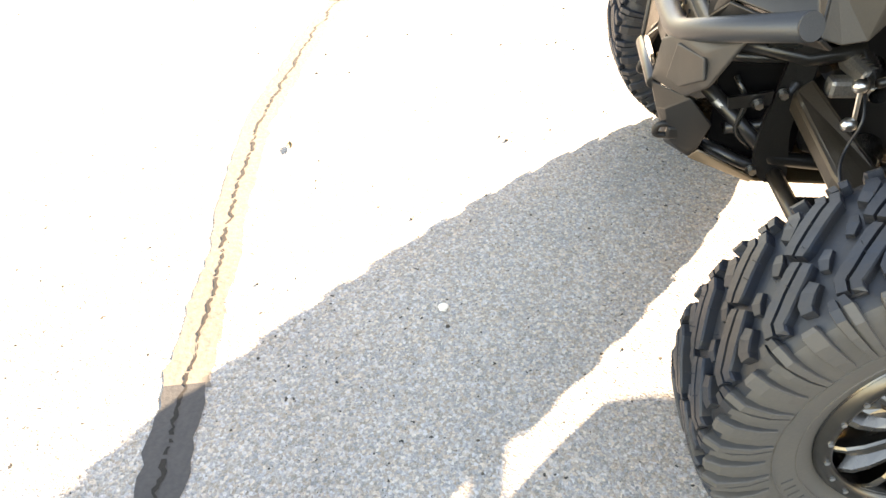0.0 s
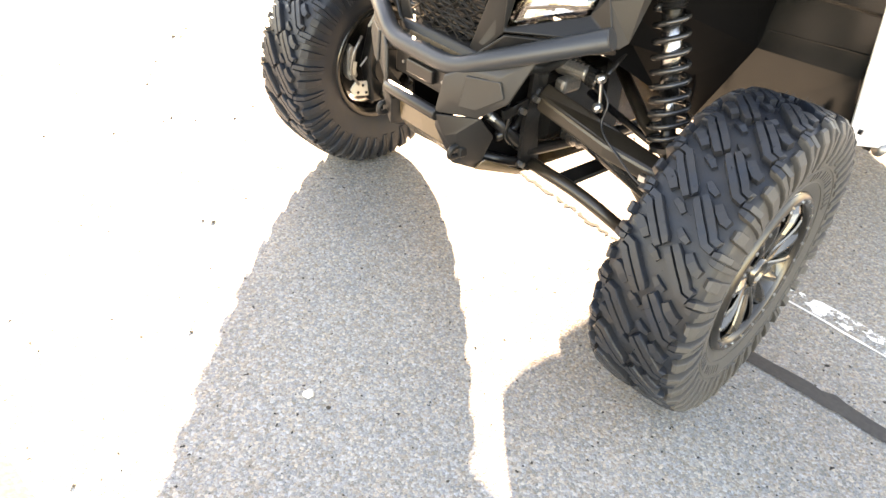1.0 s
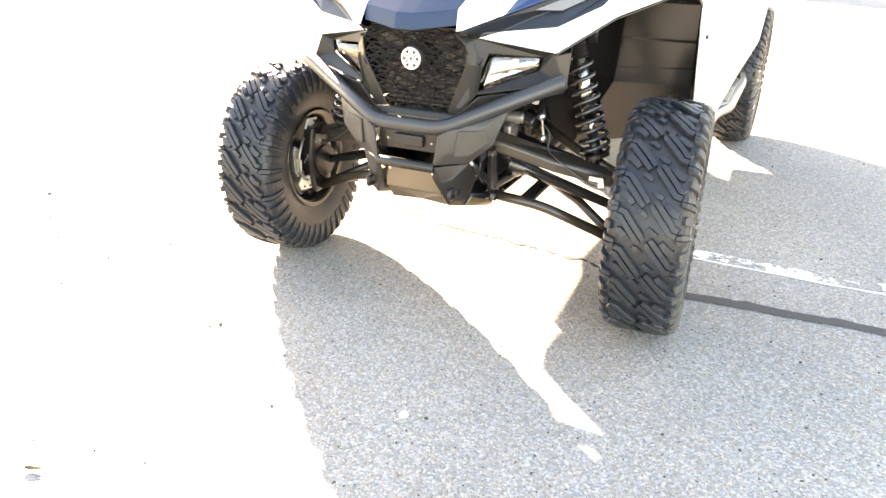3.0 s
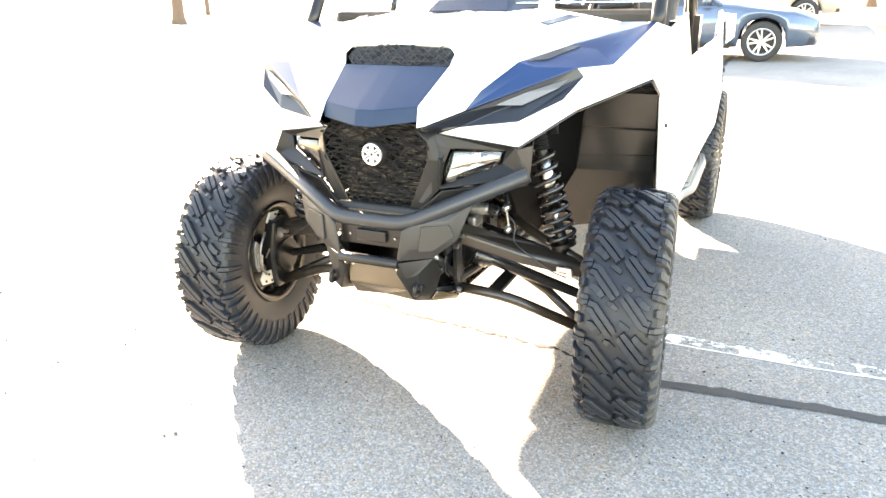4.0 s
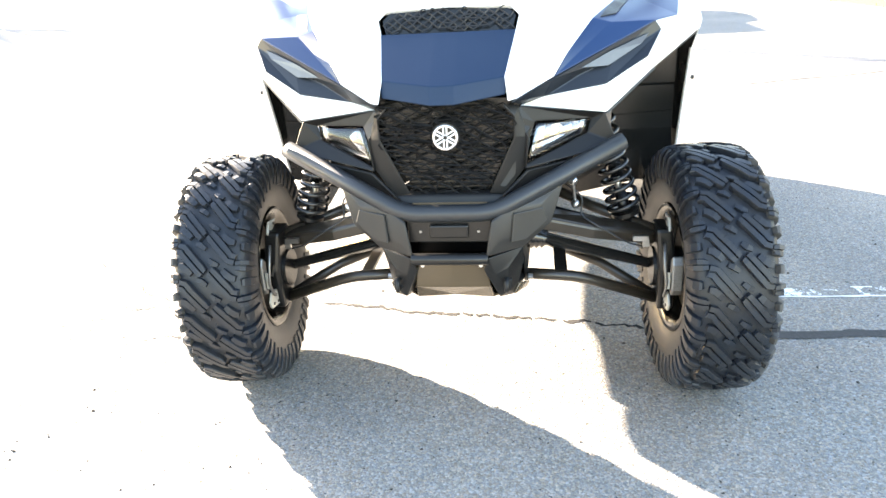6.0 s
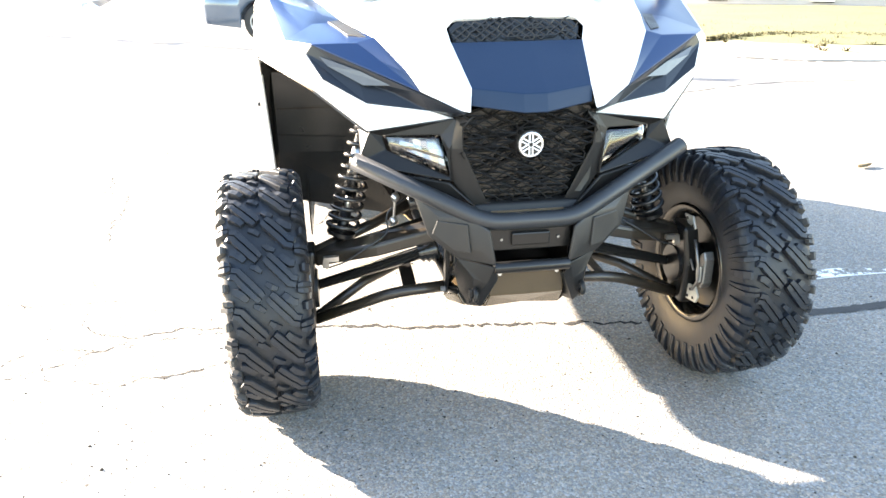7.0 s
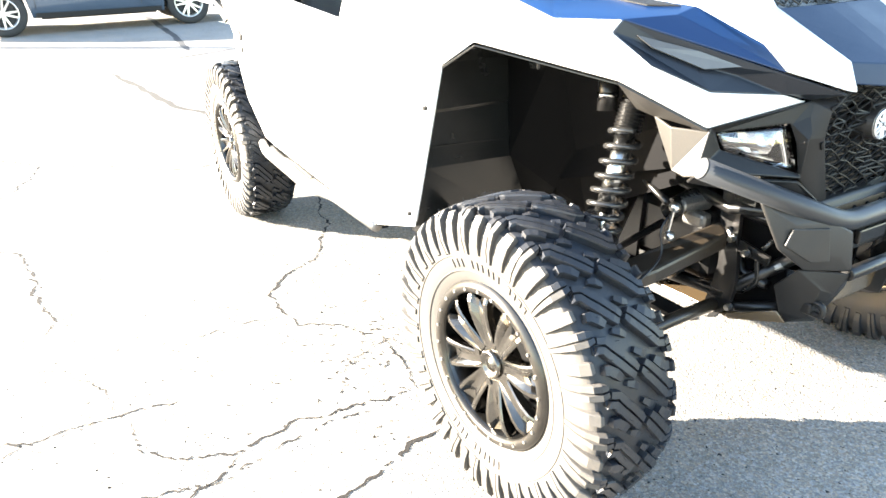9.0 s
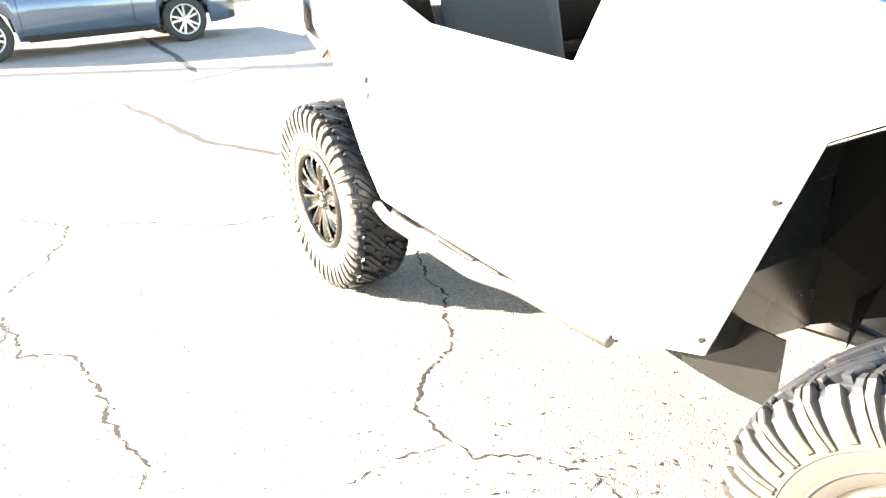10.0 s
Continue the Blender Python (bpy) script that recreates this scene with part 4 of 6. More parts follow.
    p = part("lower_trim", sheet({"a": (0.452, -0.036, 0.822), "b": (0.205, -0.108, 0.785), "c": (0.145, -0.132, 0.728), "d": (0.130, -0.118, 0.700), "e": (0.30, -0.07, 0.765), "f": (0.44, -0.010, 0.80)}, "a-b-e-f b-c-d-e", s), FASCIA, utv, "black plastic trim below the headlight")
    bevelled(thick(p, 0.008), 0.003, 2, 15)

grille = part("grille", sheet({"a": (0.170, -0.090, 0.972), "b": (0.205, -0.080, 0.935), "c": (0.203, -0.082, 0.875), "d": (0.122, -0.080, 0.722), "m": (0, -0.085, 0.975), "n": (0, -0.082, 0.722)}, "m-a-b-c-d-n", both=True), LINER, utv, "black lattice front grille")
thick(grille, 0.006)


def grille_shape(u, v):
    x, z = abs(u - 0.5) * 0.42, 0.975 - 0.26 * v
    return 0 <= v <= 1.02 and (x < 0.190 if z > 0.875 else x < 0.112 + (z - 0.715) * 0.48)


part("grille_mesh", lattice(bmesh.new(), (-0.21, -0.140, 0.978), (0.42, 0, 0), (0, 0.026, -0.260), 9, 21, 0.0023, 0.26, 9, grille_shape), LATTICE, grille, "irregular black lattice")
part("grille_mesh", lattice(bmesh.new(), (-0.21, -0.110, 0.978), (0.42, 0, 0), (0, 0.022, -0.260), 6, 13, 0.0026, 0.26, 21, grille_shape), LATTICE, grille)
for s in (1, -1):
    around = part("grille_surround", sheet({"a": (0.150, -0.147, 0.966), "b": (0.178, -0.139, 0.935), "c": (0.176, -0.134, 0.878), "d": (0.108, -0.124, 0.726), "e": (0.188, -0.092, 0.953), "f": (0.209, -0.116, 0.876), "g": (0.203, -0.104, 0.790), "h": (0.147, -0.130, 0.724)},
                                            "a-b-e b-c-f-e c-d-h-g-f", s), FASCIA, utv, "matt black grille surround", smooth=True)
    bevelled(thick(around, 0.006), 0.006, 3, 10)
bevelled(part("grille_sill", plate([(-0.150, -0.128, 0.724), (0.150, -0.128, 0.724), (0.126, -0.138, 0.700), (-0.126, -0.138, 0.700)], (0, 0.03, 0.006)), FASCIA, grille), 0.006, 3)
fins = bmesh.new()
for k in range(16):
    z = 0.735 + 0.0148 * k
    box((-0.19 if z > 0.86 else -0.10 - (z - 0.72) * 0.5, -0.094, z), (0.19 if z > 0.86 else 0.10 + (z - 0.72) * 0.5, -0.088, z + 0.004), fins)
tagged(part("radiator_fin", fins, PRIMER_DARK, grille, "brown radiator fins behind the lattice"), kind="stuff")
badge = part("emblem", spun(((-0.004, 0.0325), (-0.010, 0.0325), (-0.011, 0.030), (-0.011, 0.0275), (-0.007, 0.0270), (-0.007, 0.0)), 40), SILVER, utv, "round silver emblem on the grille")
badge.matrix_basis = pose(0, -0.142, 0.886, 0, 0, 90) @ pose(0, 0, 0, 0, 3, 0)
dish = part("emblem_dish", disc((0, -0.100, 0.886), (0, -1, 0.03), 0.046, 0.047, 32, r2=0.035), PLASTIC, utv)
arms = bmesh.new()
for k in range(6):
    a = math.pi / 3 * k + math.pi / 6
    u, w = Vector((0, math.cos(a), math.sin(a))), Vector((0, -math.sin(a), math.cos(a)))
    for off in (-0.0042, 0.0042):
        plate([Vector((-0.0068, 0, 0)) + u * 0.004 + w * (off - 0.0018), Vector((-0.0068, 0, 0)) + u * 0.028 + w * (off - 0.0018), Vector((-0.0068, 0, 0)) + u * 0.028 + w * (off + 0.0018), Vector((-0.0068, 0, 0)) + u * 0.004 + w * (off + 0.0018)], (-0.0035, 0, 0), arms)
part("emblem_star", arms, material("white_enamel", (0.8, 0.8, 0.8), rough=0.3), badge)
part("emblem_ground", disc((-0.0035, 0, 0), (-1, 0, 0), 0.0268, 0.0036, 32), STEEL_BLACK, badge)

# --- bumper ---
bar_line = [(-0.455, -0.060, 0.842), (-0.118, -0.178, 0.690), (0.118, -0.178, 0.690), (0.455, -0.060, 0.842)]
bumper = part("bumper_bar", tube(rounded_path(bar_line, 0.045, 6), 0.0235, 20), BAR, utv, "black tubular front bumper bar", smooth=True)
for s in (1, -1):
    part("bar_cap", disc((s * 0.4545, -0.0602, 0.8418), (s * 0.337, 0.118, 0.152), 0.0222, 0.004, 20), BAR, bumper)
    cheek = part("bumper_cheek", sheet({
        "a": (0.305, -0.100, 0.752), "b": (0.271, -0.138, 0.646), "c": (0.196, -0.160, 0.584), "d": (0.100, -0.213, 0.578), "e": (0.116, -0.205, 0.676), "f": (0.160, -0.182, 0.704), "g": (0.245, -0.150, 0.702), "h": (0.20, -0.169, 0.625), "i": (0.135, -0.200, 0.618)},
        "a-b-h-g b-c-h c-d-i-h d-e-i e-f-g-h-i a-g-f", s), PLASTIC, utv, "angular black plastic bumper cheek", smooth=True)
    bevelled(thick(cheek, 0.010), 0.010, 4, 8)
    rib = part("cheek_recess", sheet({"a": (0.248, -0.150, 0.694), "b": (0.262, -0.146, 0.655), "c": (0.205, -0.176, 0.612), "d": (0.165, -0.196, 0.612), "e": (0.172, -0.186, 0.690)}, "a-b-c-d-e", s), PLASTIC, cheek)
    bevelled(thick(rib, 0.009, 1), 0.003, 2, 20)
    chin = part("bumper_chin", sheet({
        "a": (0.194, -0.146, 0.580), "b": (0.104, -0.212, 0.574), "c": (0.090, -0.200, 0.535), "d": (0.130, -0.170, 0.440), "e": (0.166, -0.120, 0.424), "f": (0.180, -0.108, 0.455), "g": (0.196, -0.095, 0.520),
        "h": (0.154, -0.184, 0.535), "i": (0.157, -0.163, 0.458), "j": (0.120, -0.196, 0.520), "l": (0.120, -0.05, 0.400), "m": (0.088, -0.150, 0.530), "n": (0.118, -0.115, 0.440)},
        "a-b-j-h b-c-j c-d-i-j j-i-h a-h-i-f-g i-e-f i-d-e c-m-n-d d-n-l-e", s), FASCIA, utv, "black lower bumper guard", smooth=True)
    bevelled(thick(chin, 0.006), 0.016, 4, 8)
    side_guard = part("guard_side", sheet({"a": (0.164, -0.122, 0.426), "b": (0.181, -0.106, 0.456), "c": (0.197, -0.094, 0.520), "d": (0.206, 0.012, 0.452), "e": (0.206, 0.016, 0.400), "f": (0.196, 0.010, 0.384)}, "a-b-e-f", s), SKID, utv, "black plastic guard running back to the frame, tan ground reflection in its colour", smooth=True)
    bevelled(thick(side_guard, 0.006), 0.004, 2, 12)
    # added black sheet: stands for the dark, shaded opening behind the guard
    part("shade_sheet", plate([(s * 0.148, -0.090, 0.66), (s * 0.148, 0.10, 0.68), (s * 0.148, 0.10, 0.40), (s * 0.148, -0.080, 0.43)], (s * -0.01, 0, 0)), VOID, utv, "black sheet added for the shade behind the bumper guard")
    bevelled(part("hook_recess", box((s * 0.150 - 0.014, -0.174, 0.466), (s * 0.150 + 0.014, -0.14, 0.496)), FASCIA, chin), 0.006, 3)
    hook = part("tow_hook", tube(rounded_path([(s * 0.150, -0.125, 0.496), (s * 0.150, -0.194, 0.498), (s * 0.150, -0.198, 0.470), (s * 0.150, -0.130, 0.468)], 0.018, 4), 0.0075, 8), FASCIA, utv, "black steel tow hook", smooth=True)
winch = part("winch_plate", plate([(-0.112, -0.172, 0.668), (0.112, -0.172, 0.668), (0.112, -0.172, 0.605), (-0.112, -0.172, 0.605)], (0, 0.006, 0)), STEEL_BLACK, utv, "black steel winch plate")
bevelled(winch, 0.003)
bevelled(part("fairlead", plate([(-0.052, -0.186, 0.658), (0.052, -0.186, 0.658), (0.052, -0.186, 0.622), (-0.052, -0.186, 0.622)], (0, 0.014, 0)), STEEL_BLACK, winch), 0.004)
for s in (1, -1):
    part("bolt", disc((s * 0.078, -0.172, 0.637), (0, -1, 0), 0.0042, 0.004, 6), CAST, winch)
bevelled(part("cross_pipe", tube(((-0.103, -0.205, 0.570), (0.103, -0.205, 0.570)), 0.016, 14), STEEL_BLACK, utv, "black cross pipe", smooth=True), 0.002)
skid = part("skid_plate", sheet({"a": (0.095, -0.165, 0.548), "b": (0.105, -0.150, 0.470), "c": (0.11, -0.105, 0.415), "d": (0.185, 0.02, 0.382), "e": (0.20, 0.62, 0.370), "f": (0.30, 1.0, 0.375), "g": (0.34, 2.2, 0.385),
                                 "ac": (0, -0.168, 0.548), "bc": (0, -0.153, 0.470), "cc": (0, -0.100, 0.420), "dc": (0, 0.02, 0.378), "ec": (0, 0.62, 0.366), "fc": (0, 1.0, 0.366), "gc": (0, 2.2, 0.38)},
                                "a-b-bc-ac b-c-cc-bc c-d-dc-cc d-e-ec-dc e-f-fc-ec f-g-gc-fc", both=True), SKID, utv, "black front skid plate with tan ground reflection in its colour")
bevelled(thick(skid, 0.008), 0.006, 2, 12)
for s in (1, -1):
    part("bolt", disc((s * 0.080, -0.164, 0.536), (0, -1, 0), 0.006, 0.008, 8), ZINC, skid)

# --- chassis seen behind the bumper ---
for s in (1, -1):
    f = part("frame_plate", plate(rounded_path([(s * 0.188, 0.085, 0.70), (s * 0.188, 0.030, 0.70), (s * 0.198, 0.018, 0.60), (s * 0.205, 0.000, 0.50), (s * 0.206, 0.004, 0.43), (s * 0.206, 0.030, 0.385), (s * 0.204, 0.085, 0.385), (s * 0.198, 0.060, 0.52), (s * 0.196, 0.075, 0.60)], 0.03, 3), (s * -0.012, 0, 0)), STEEL_BLACK, utv, "black steel frame plate")
    # bolts, hose and a bright shaft in the open space between the guard and the frame plate
    part("frame_tube", tube(((s * 0.165, -0.09, 0.565), (s * 0.175, 0.02, 0.475)), 0.011, 10), CAST, utv, "bare metal strut behind the bumper guard", smooth=True)
    part("frame_tube", tube(rounded_path([(s * 0.150, -0.13, 0.66), (s * 0.165, -0.02, 0.655), (s * 0.175, 0.05, 0.665)], 0.03, 3), 0.013, 10), STEEL_BLACK, utv, smooth=True)
    part("frame_tube", tube(rounded_path([(s * 0.140, -0.10, 0.45), (s * 0.180, 0.00, 0.415), (s * 0.190, 0.05, 0.41)], 0.03, 3), 0.014, 10), STEEL_BLACK, utv, smooth=True)
    part("hose", tube(rounded_path([(s * 0.17, -0.06, 0.62), (s * 0.185, -0.03, 0.57), (s * 0.18, -0.045, 0.50), (s * 0.185, 0.0, 0.46)], 0.03, 4), 0.007, 8), LINER, utv, smooth=True)
    pump = part("steering_motor", disc((s * 0.17, 0.145, 0.655), (s, 0.1, 0), 0.026, 0.09, 16, r2=0.020), CAST, utv, "cast metal steering housing", smooth=False)
    bevelled(pump, 0.006, 2)
    bevelled(part("motor_flange", box((min(s * 0.20, s * 0.235), 0.095, 0.600), (max(s * 0.20, s * 0.235), 0.165, 0.640)), CAST, pump), 0.01, 2)
    for y, z in ((-0.017, 0.576), (0.025, 0.598), (0.005, 0.420)):
        part("washer", disc((s * 0.203, y, z), (s, 0, 0), 0.013, 0.003, 16), STEEL_BLACK, f)
        part("bolt", disc((s * 0.205, y, z), (s, 0, 0), 0.008, 0.014, 6), ZINC, f)
    part("frame_brace", plate([(s * 0.200, -0.075, 0.585), (s * 0.200, 0.01, 0.60), (s * 0.200, 0.01, 0.570), (s * 0.200, -0.070, 0.560)], (s * -0.008, 0, 0)), STEEL_BLACK, f)
    f2 = part("frame_plate", plate([(s * 0.185, 0.34, 0.70), (s * 0.20, 0.34, 0.39), (s * 0.20, 0.41, 0.39), (s * 0.185, 0.41, 0.72)], (s * -0.012, 0, 0)), STEEL_BLACK, utv)
    for y, z in ((0.055, 0.405), (0.375, 0.41), (0.375, 0.61)):
        part("bolt", disc((s * 0.200, y, z), (s, 0, 0), 0.010, 0.016, 6), ZINC, f if y < 0.2 else f2)
    part("frame_tube", tube(((s * 0.17, -0.10, 0.70), (s * 0.18, 0.06, 0.66), (s * 0.20, 0.45, 0.74), (s * 0.25, 0.62, 0.95)), 0.017, 10), STEEL_BLACK, utv, smooth=True)
    part("frame_tube", tube(((s * 0.15, -0.12, 0.60), (s * 0.19, 0.04, 0.44), (s * 0.20, 0.45, 0.40), (s * 0.22, 0.70, 0.42)), 0.016, 10), STEEL_BLACK, utv, smooth=True)
    part("frame_tube", tube(((s * 0.19, 0.05, 0.62), (s * 0.16, 0.02, 0.50), (s * 0.17, -0.06, 0.50)), 0.013, 8), STEEL_BLACK, utv, smooth=True)
    # tie rod, boot and brake hose
    rod = part("tie_rod", tube(((s * 0.20, 0.25, 0.565), (s * 0.56, 0.28, 0.455)), 0.010, 8), STEEL_BLACK, utv, smooth=True)
    boot = [(0.0, 0.020)]
    for k in range(9):
        boot += [(0.012 * k + 0.004, 0.026), (0.012 * k + 0.010, 0.020)]
    b = part("bellows", spun(boot, 16), SPRING, utv, "ribbed black rubber boot", smooth=True)
    b.matrix_basis = pose(s * 0.19, 0.16, 0.665) @ (pose(0, 0, 0, 0, 12, 0) if s > 0 else pose(0, 0, 0, 0, 0, 180) @ pose(0, 0, 0, 0, 12, 0))
    c = part("drive_boot", spun([(x, r) for x, r in ((0, 0.042), (0.008, 0.046), (0.016, 0.038), (0.024, 0.044), (0.032, 0.034), (0.040, 0.040), (0.048, 0.029), (0.056, 0.034), (0.066, 0.022), (0.44, 0.015), (0.442, 0.0))], 16), SPRING, utv, "ribbed drive shaft boot", smooth=True)
    c.matrix_basis = pose(s * 0.20, 0.20, 0.475, 0, 0, 0) @ (pose(0, 0, 0, 0, 15, 0) if s > 0 else pose(0, 0, 0, 0, 0, 180) @ pose(0, 0, 0, 0, 15, 0))
    hose = part("brake_hose", tube(rounded_path([(s * 0.30, 0.12, 0.68), (s * 0.37, 0.11, 0.63), (s * 0.36, 0.10, 0.575), (s * 0.40, 0.08, 0.555), (s * 0.50, 0.085, 0.49), (s * 0.555, 0.10, 0.47)], 0.03, 4), 0.0028, 6), BAR, utv, "thin grey brake hose", smooth=True)
    link = part("sway_link", tube(((s * 0.338, 0.10, 0.682), (s * 0.345, 0.105, 0.615)), 0.0045, 8), ZINC, utv, "bright steel sway bar link")
    for z in (0.684, 0.612):
        j = part("ball_joint", spun(((-0.014, 0), (-0.012, 0.008), (-0.006, 0.0125), (0.006, 0.0125), (0.012, 0.008), (0.014, 0)), 14), ZINC, link, smooth=True)
        j.matrix_basis = pose(s * (0.335 + (0.715 - z) * 0.1), 0.098, z, 0, 0, 90)
    part("sway_bar", tube(rounded_path([(0, 0.30, 0.72), (s * 0.26, 0.30, 0.70), (s * 0.330, 0.130, 0.684)], 0.04, 4), 0.0085, 8), STEEL_BLACK, utv, smooth=True)
    # upper arm: a boxed fork
    arm = part("upper_arm", plate([(s * 0.195, 0.075, 0.630), (s * 0.195, 0.045, 0.600), (s * 0.40, 0.075, 0.545), (s * 0.585, 0.135, 0.500), (s * 0.60, 0.165, 0.505), (s * 0.585, 0.185, 0.510), (s * 0.40, 0.145, 0.560)], (0, 0, -0.040)), ARM, utv, "black boxed upper suspension arm with bounced brown light in its colour")
    bevelled(arm, 0.008, 2)
    part("upper_arm", tube(((s * 0.195, 0.375, 0.610), (s * 0.40, 0.24, 0.555), (s * 0.59, 0.165, 0.500)), 0.017, 10), ARM, utv, smooth=True)
    # lower arm: bent front tube, straight rear tube, brace
    low = part("lower_arm", tube(rounded_path([(s * 0.200, 0.055, 0.405), (s * 0.36, 0.075, 0.385), (s * 0.60, 0.150, 0.275)], 0.06, 4), 0.0175, 12), ARM, utv, "black tubular lower suspension arm with bounced brown light in its colour", smooth=True)
    part("lower_arm_tube", tube(((s * 0.200, 0.375, 0.408), (s * 0.44, 0.25, 0.350), (s * 0.60, 0.165, 0.275)), 0.0165, 12), ARM, low, smooth=True)
    part("arm_brace", plate([(s * 0.285, 0.075, 0.408), (s * 0.285, 0.32, 0.405), (s * 0.325, 0.30, 0.395), (s * 0.325, 0.08, 0.398)], (0, 0, -0.012)), STEEL_BLACK, low)
    # steering knuckle, caliper
    k = part("knuckle", plate([(s * 0.585, 0.10, 0.525), (s * 0.585, 0.20, 0.525), (s * 0.60, 0.23, 0.40), (s * 0.60, 0.20, 0.255), (s * 0.60, 0.10, 0.255), (s * 0.60, 0.08, 0.40)], (s * 0.05, 0, 0)), STEEL_BLACK, utv, "black steering knuckle")
    bevelled(k, 0.01, 2)
    part("hub_barrel", disc((s * 0.585, FRONT, HUB_Z), (s, 0, 0), 0.062, 0.10, 24), STEEL_BLACK, k)
    def upright(points, x, depth):
        return plate([(s * x, y, z) for y, z in points], (s * depth, 0, 0))

    cal = part("brake_caliper", upright(((0.030, 0.470), (0.016, 0.445), (0.014, 0.365), (0.026, 0.342), (0.058, 0.355), (0.046, 0.40), (0.052, 0.450)), 0.622, 0.035), CAST, utv, "bare metal brake caliper")
    bevelled(cal, 0.006, 2)
    bevelled(part("pad_plate", upright(((0.046, 0.410), (0.020, 0.422), (0.018, 0.368), (0.038, 0.366)), 0.612, 0.008), PLATED, cal, "bright pad plate"), 0.002)
    tab = part("brake_bracket", upright(((0.178, 0.548), (0.120, 0.556), (0.096, 0.522), (0.112, 0.508), (0.142, 0.520)), 0.620, 0.007), PLATED, utv, "bright plated bracket with bolt holes")
    bevelled(tab, 0.002)
    tab2 = part("brake_bracket", upright(((0.092, 0.332), (0.045, 0.340), (0.022, 0.314), (0.034, 0.288), (0.098, 0.276)), 0.618, 0.007), PLATED, utv, "bright plated bracket with bolt holes")
    bevelled(tab2, 0.002)
    for y, z in ((0.150, 0.541), (0.112, 0.526), (0.072, 0.320), (0.052, 0.298), (0.086, 0.291)):
        part("bolt", disc((s * 0.6195, y, z), (-s, 0, 0), 0.0052, 0.004, 10), STEEL_BLACK, tab if z > 0.4 else tab2)
    part("bleed_pipe", tube(((s * 0.612, 0.104, 0.440), (s * 0.612, 0.058, 0.394)), 0.0035, 6), ZINC, cal)
    part("wheel_speed_wire", tube(rounded_path([(s * 0.605, 0.06, 0.50), (s * 0.60, 0.02, 0.45), (s * 0.61, 0.015, 0.38), (s * 0.61, 0.05, 0.33)], 0.03, 4), 0.005, 6), CAST, utv, smooth=True)
    clamp = part("hose_clamp", plate([(s * 0.515, 0.075, 0.515), (s * 0.56, 0.080, 0.512), (s * 0.565, 0.080, 0.480), (s * 0.545, 0.078, 0.478), (s * 0.545, 0.078, 0.498), (s * 0.515, 0.075, 0.500)], (0, 0.014, 0)), ZINC, utv, "bright plated hose clamp")
    # coil-over shock
    lo, hi = Vector((s * 0.515, 0.190, 0.510)), Vector((s * 0.380, 0.202, 0.985))
    axis = (hi - lo).normalized()
    sh = part("shock_absorber", tube((lo, lo + axis * 0.12), 0.018, 16), STEEL_BLACK, utv, "black coil-over shock absorber", smooth=True)
    part("shock_shaft", tube((lo + axis * 0.165, lo + axis * 0.365), 0.0235, 18), DAMPER, sh, "polished metal damper body", smooth=True)
    part("shock_rod", tube((lo + axis * 0.10, lo + axis * 0.17), 0.010, 12), ZINC, sh, "bright chromed damper rod", smooth=True)
    part("shock_top", tube((lo + axis * 0.36, lo + axis * 0.50), 0.029, 16), STEEL_BLACK, sh, smooth=True)
    tank_lo, tank_hi = Vector((s * 0.437, 0.246, 0.900)), Vector((s * 0.430, 0.256, 0.985))
    tank = part("reservoir", tube((tank_lo, tank_hi), 0.024, 18), STEEL_BLACK, sh, "black damper reservoir", smooth=True)
    for k in (0.42, 0.92):
        part("reservoir_band", tube((tank_lo.lerp(tank_hi, k - 0.07), tank_lo.lerp(tank_hi, k + 0.07)), 0.0262, 18), DAMPER, tank, "bright metal band", smooth=True)
    part("spring_seat", disc(lo + axis * 0.035, axis, 0.044, 0.012, 24), STEEL_BLACK, sh)
    part("shock_eye", disc(lo + Vector((0, -0.022, -0.008)), (0, 1, 0), 0.018, 0.044, 16), STEEL_BLACK, sh)
    part("eye_bolt", disc(lo + Vector((0, -0.034, -0.008)), (0, 1, 0), 0.009, 0.012, 6), ZINC, sh)
    u = axis.orthogonal().normalized()
    v = axis.cross(u)
    coil, turns, steps = [], 9.6, 22
    for i in range(int(turns * steps) + 1):
        t = i / (turns * steps)
        a = 2 * math.pi * i / steps
        coil.append(lo + axis * (0.052 + 0.316 * (t * 0.85 + 0.15 * t * t)) + (u * math.cos(a) + v * math.sin(a)) * (0.047 - 0.011 * t))
    part("coil_spring", tube(coil, 0.0072, 8), SPRING, sh, "black coil spring", smooth=True)
    threads = [(0.0, 0.028)]
    for i in range(9):
        threads += [(0.0085 * i + 0.002, 0.0335), (0.0085 * i + 0.006, 0.029)]
    th = part("threaded_collar", spun(threads, 20), STEEL_BLACK, sh)
    th.matrix_basis = Matrix.Translation(lo + axis * 0.362) @ axis.to_track_quat("X", "Z").to_matrix().to_4x4()

body = part("front_bulkhead", box((-0.18, 0.10, 0.43), (0.18, 0.40, 0.62)), STEEL_BLACK, utv)
bevelled(body, 0.03, 2)
part("differential", disc((-0.12, 0.22, 0.49), (1, 0, 0), 0.085, 0.24, 24), STEEL_BLACK, utv, "black front differential housing")
brk = part("frame_bracket", plate([(-0.10, -0.140, 0.706), (0.10, -0.140, 0.706), (0.10, -0.136, 0.672), (-0.10, -0.136, 0.672)], (0, 0.006, 0)), PRIMER, utv, "tan-coloured steel bracket")
for x in (-0.07, -0.02, 0.03, 0.08):
    part("bolt", disc((x, -0.140, 0.694), (0, -1, 0), 0.005, 0.004, 8), STEEL_BLACK, brk)
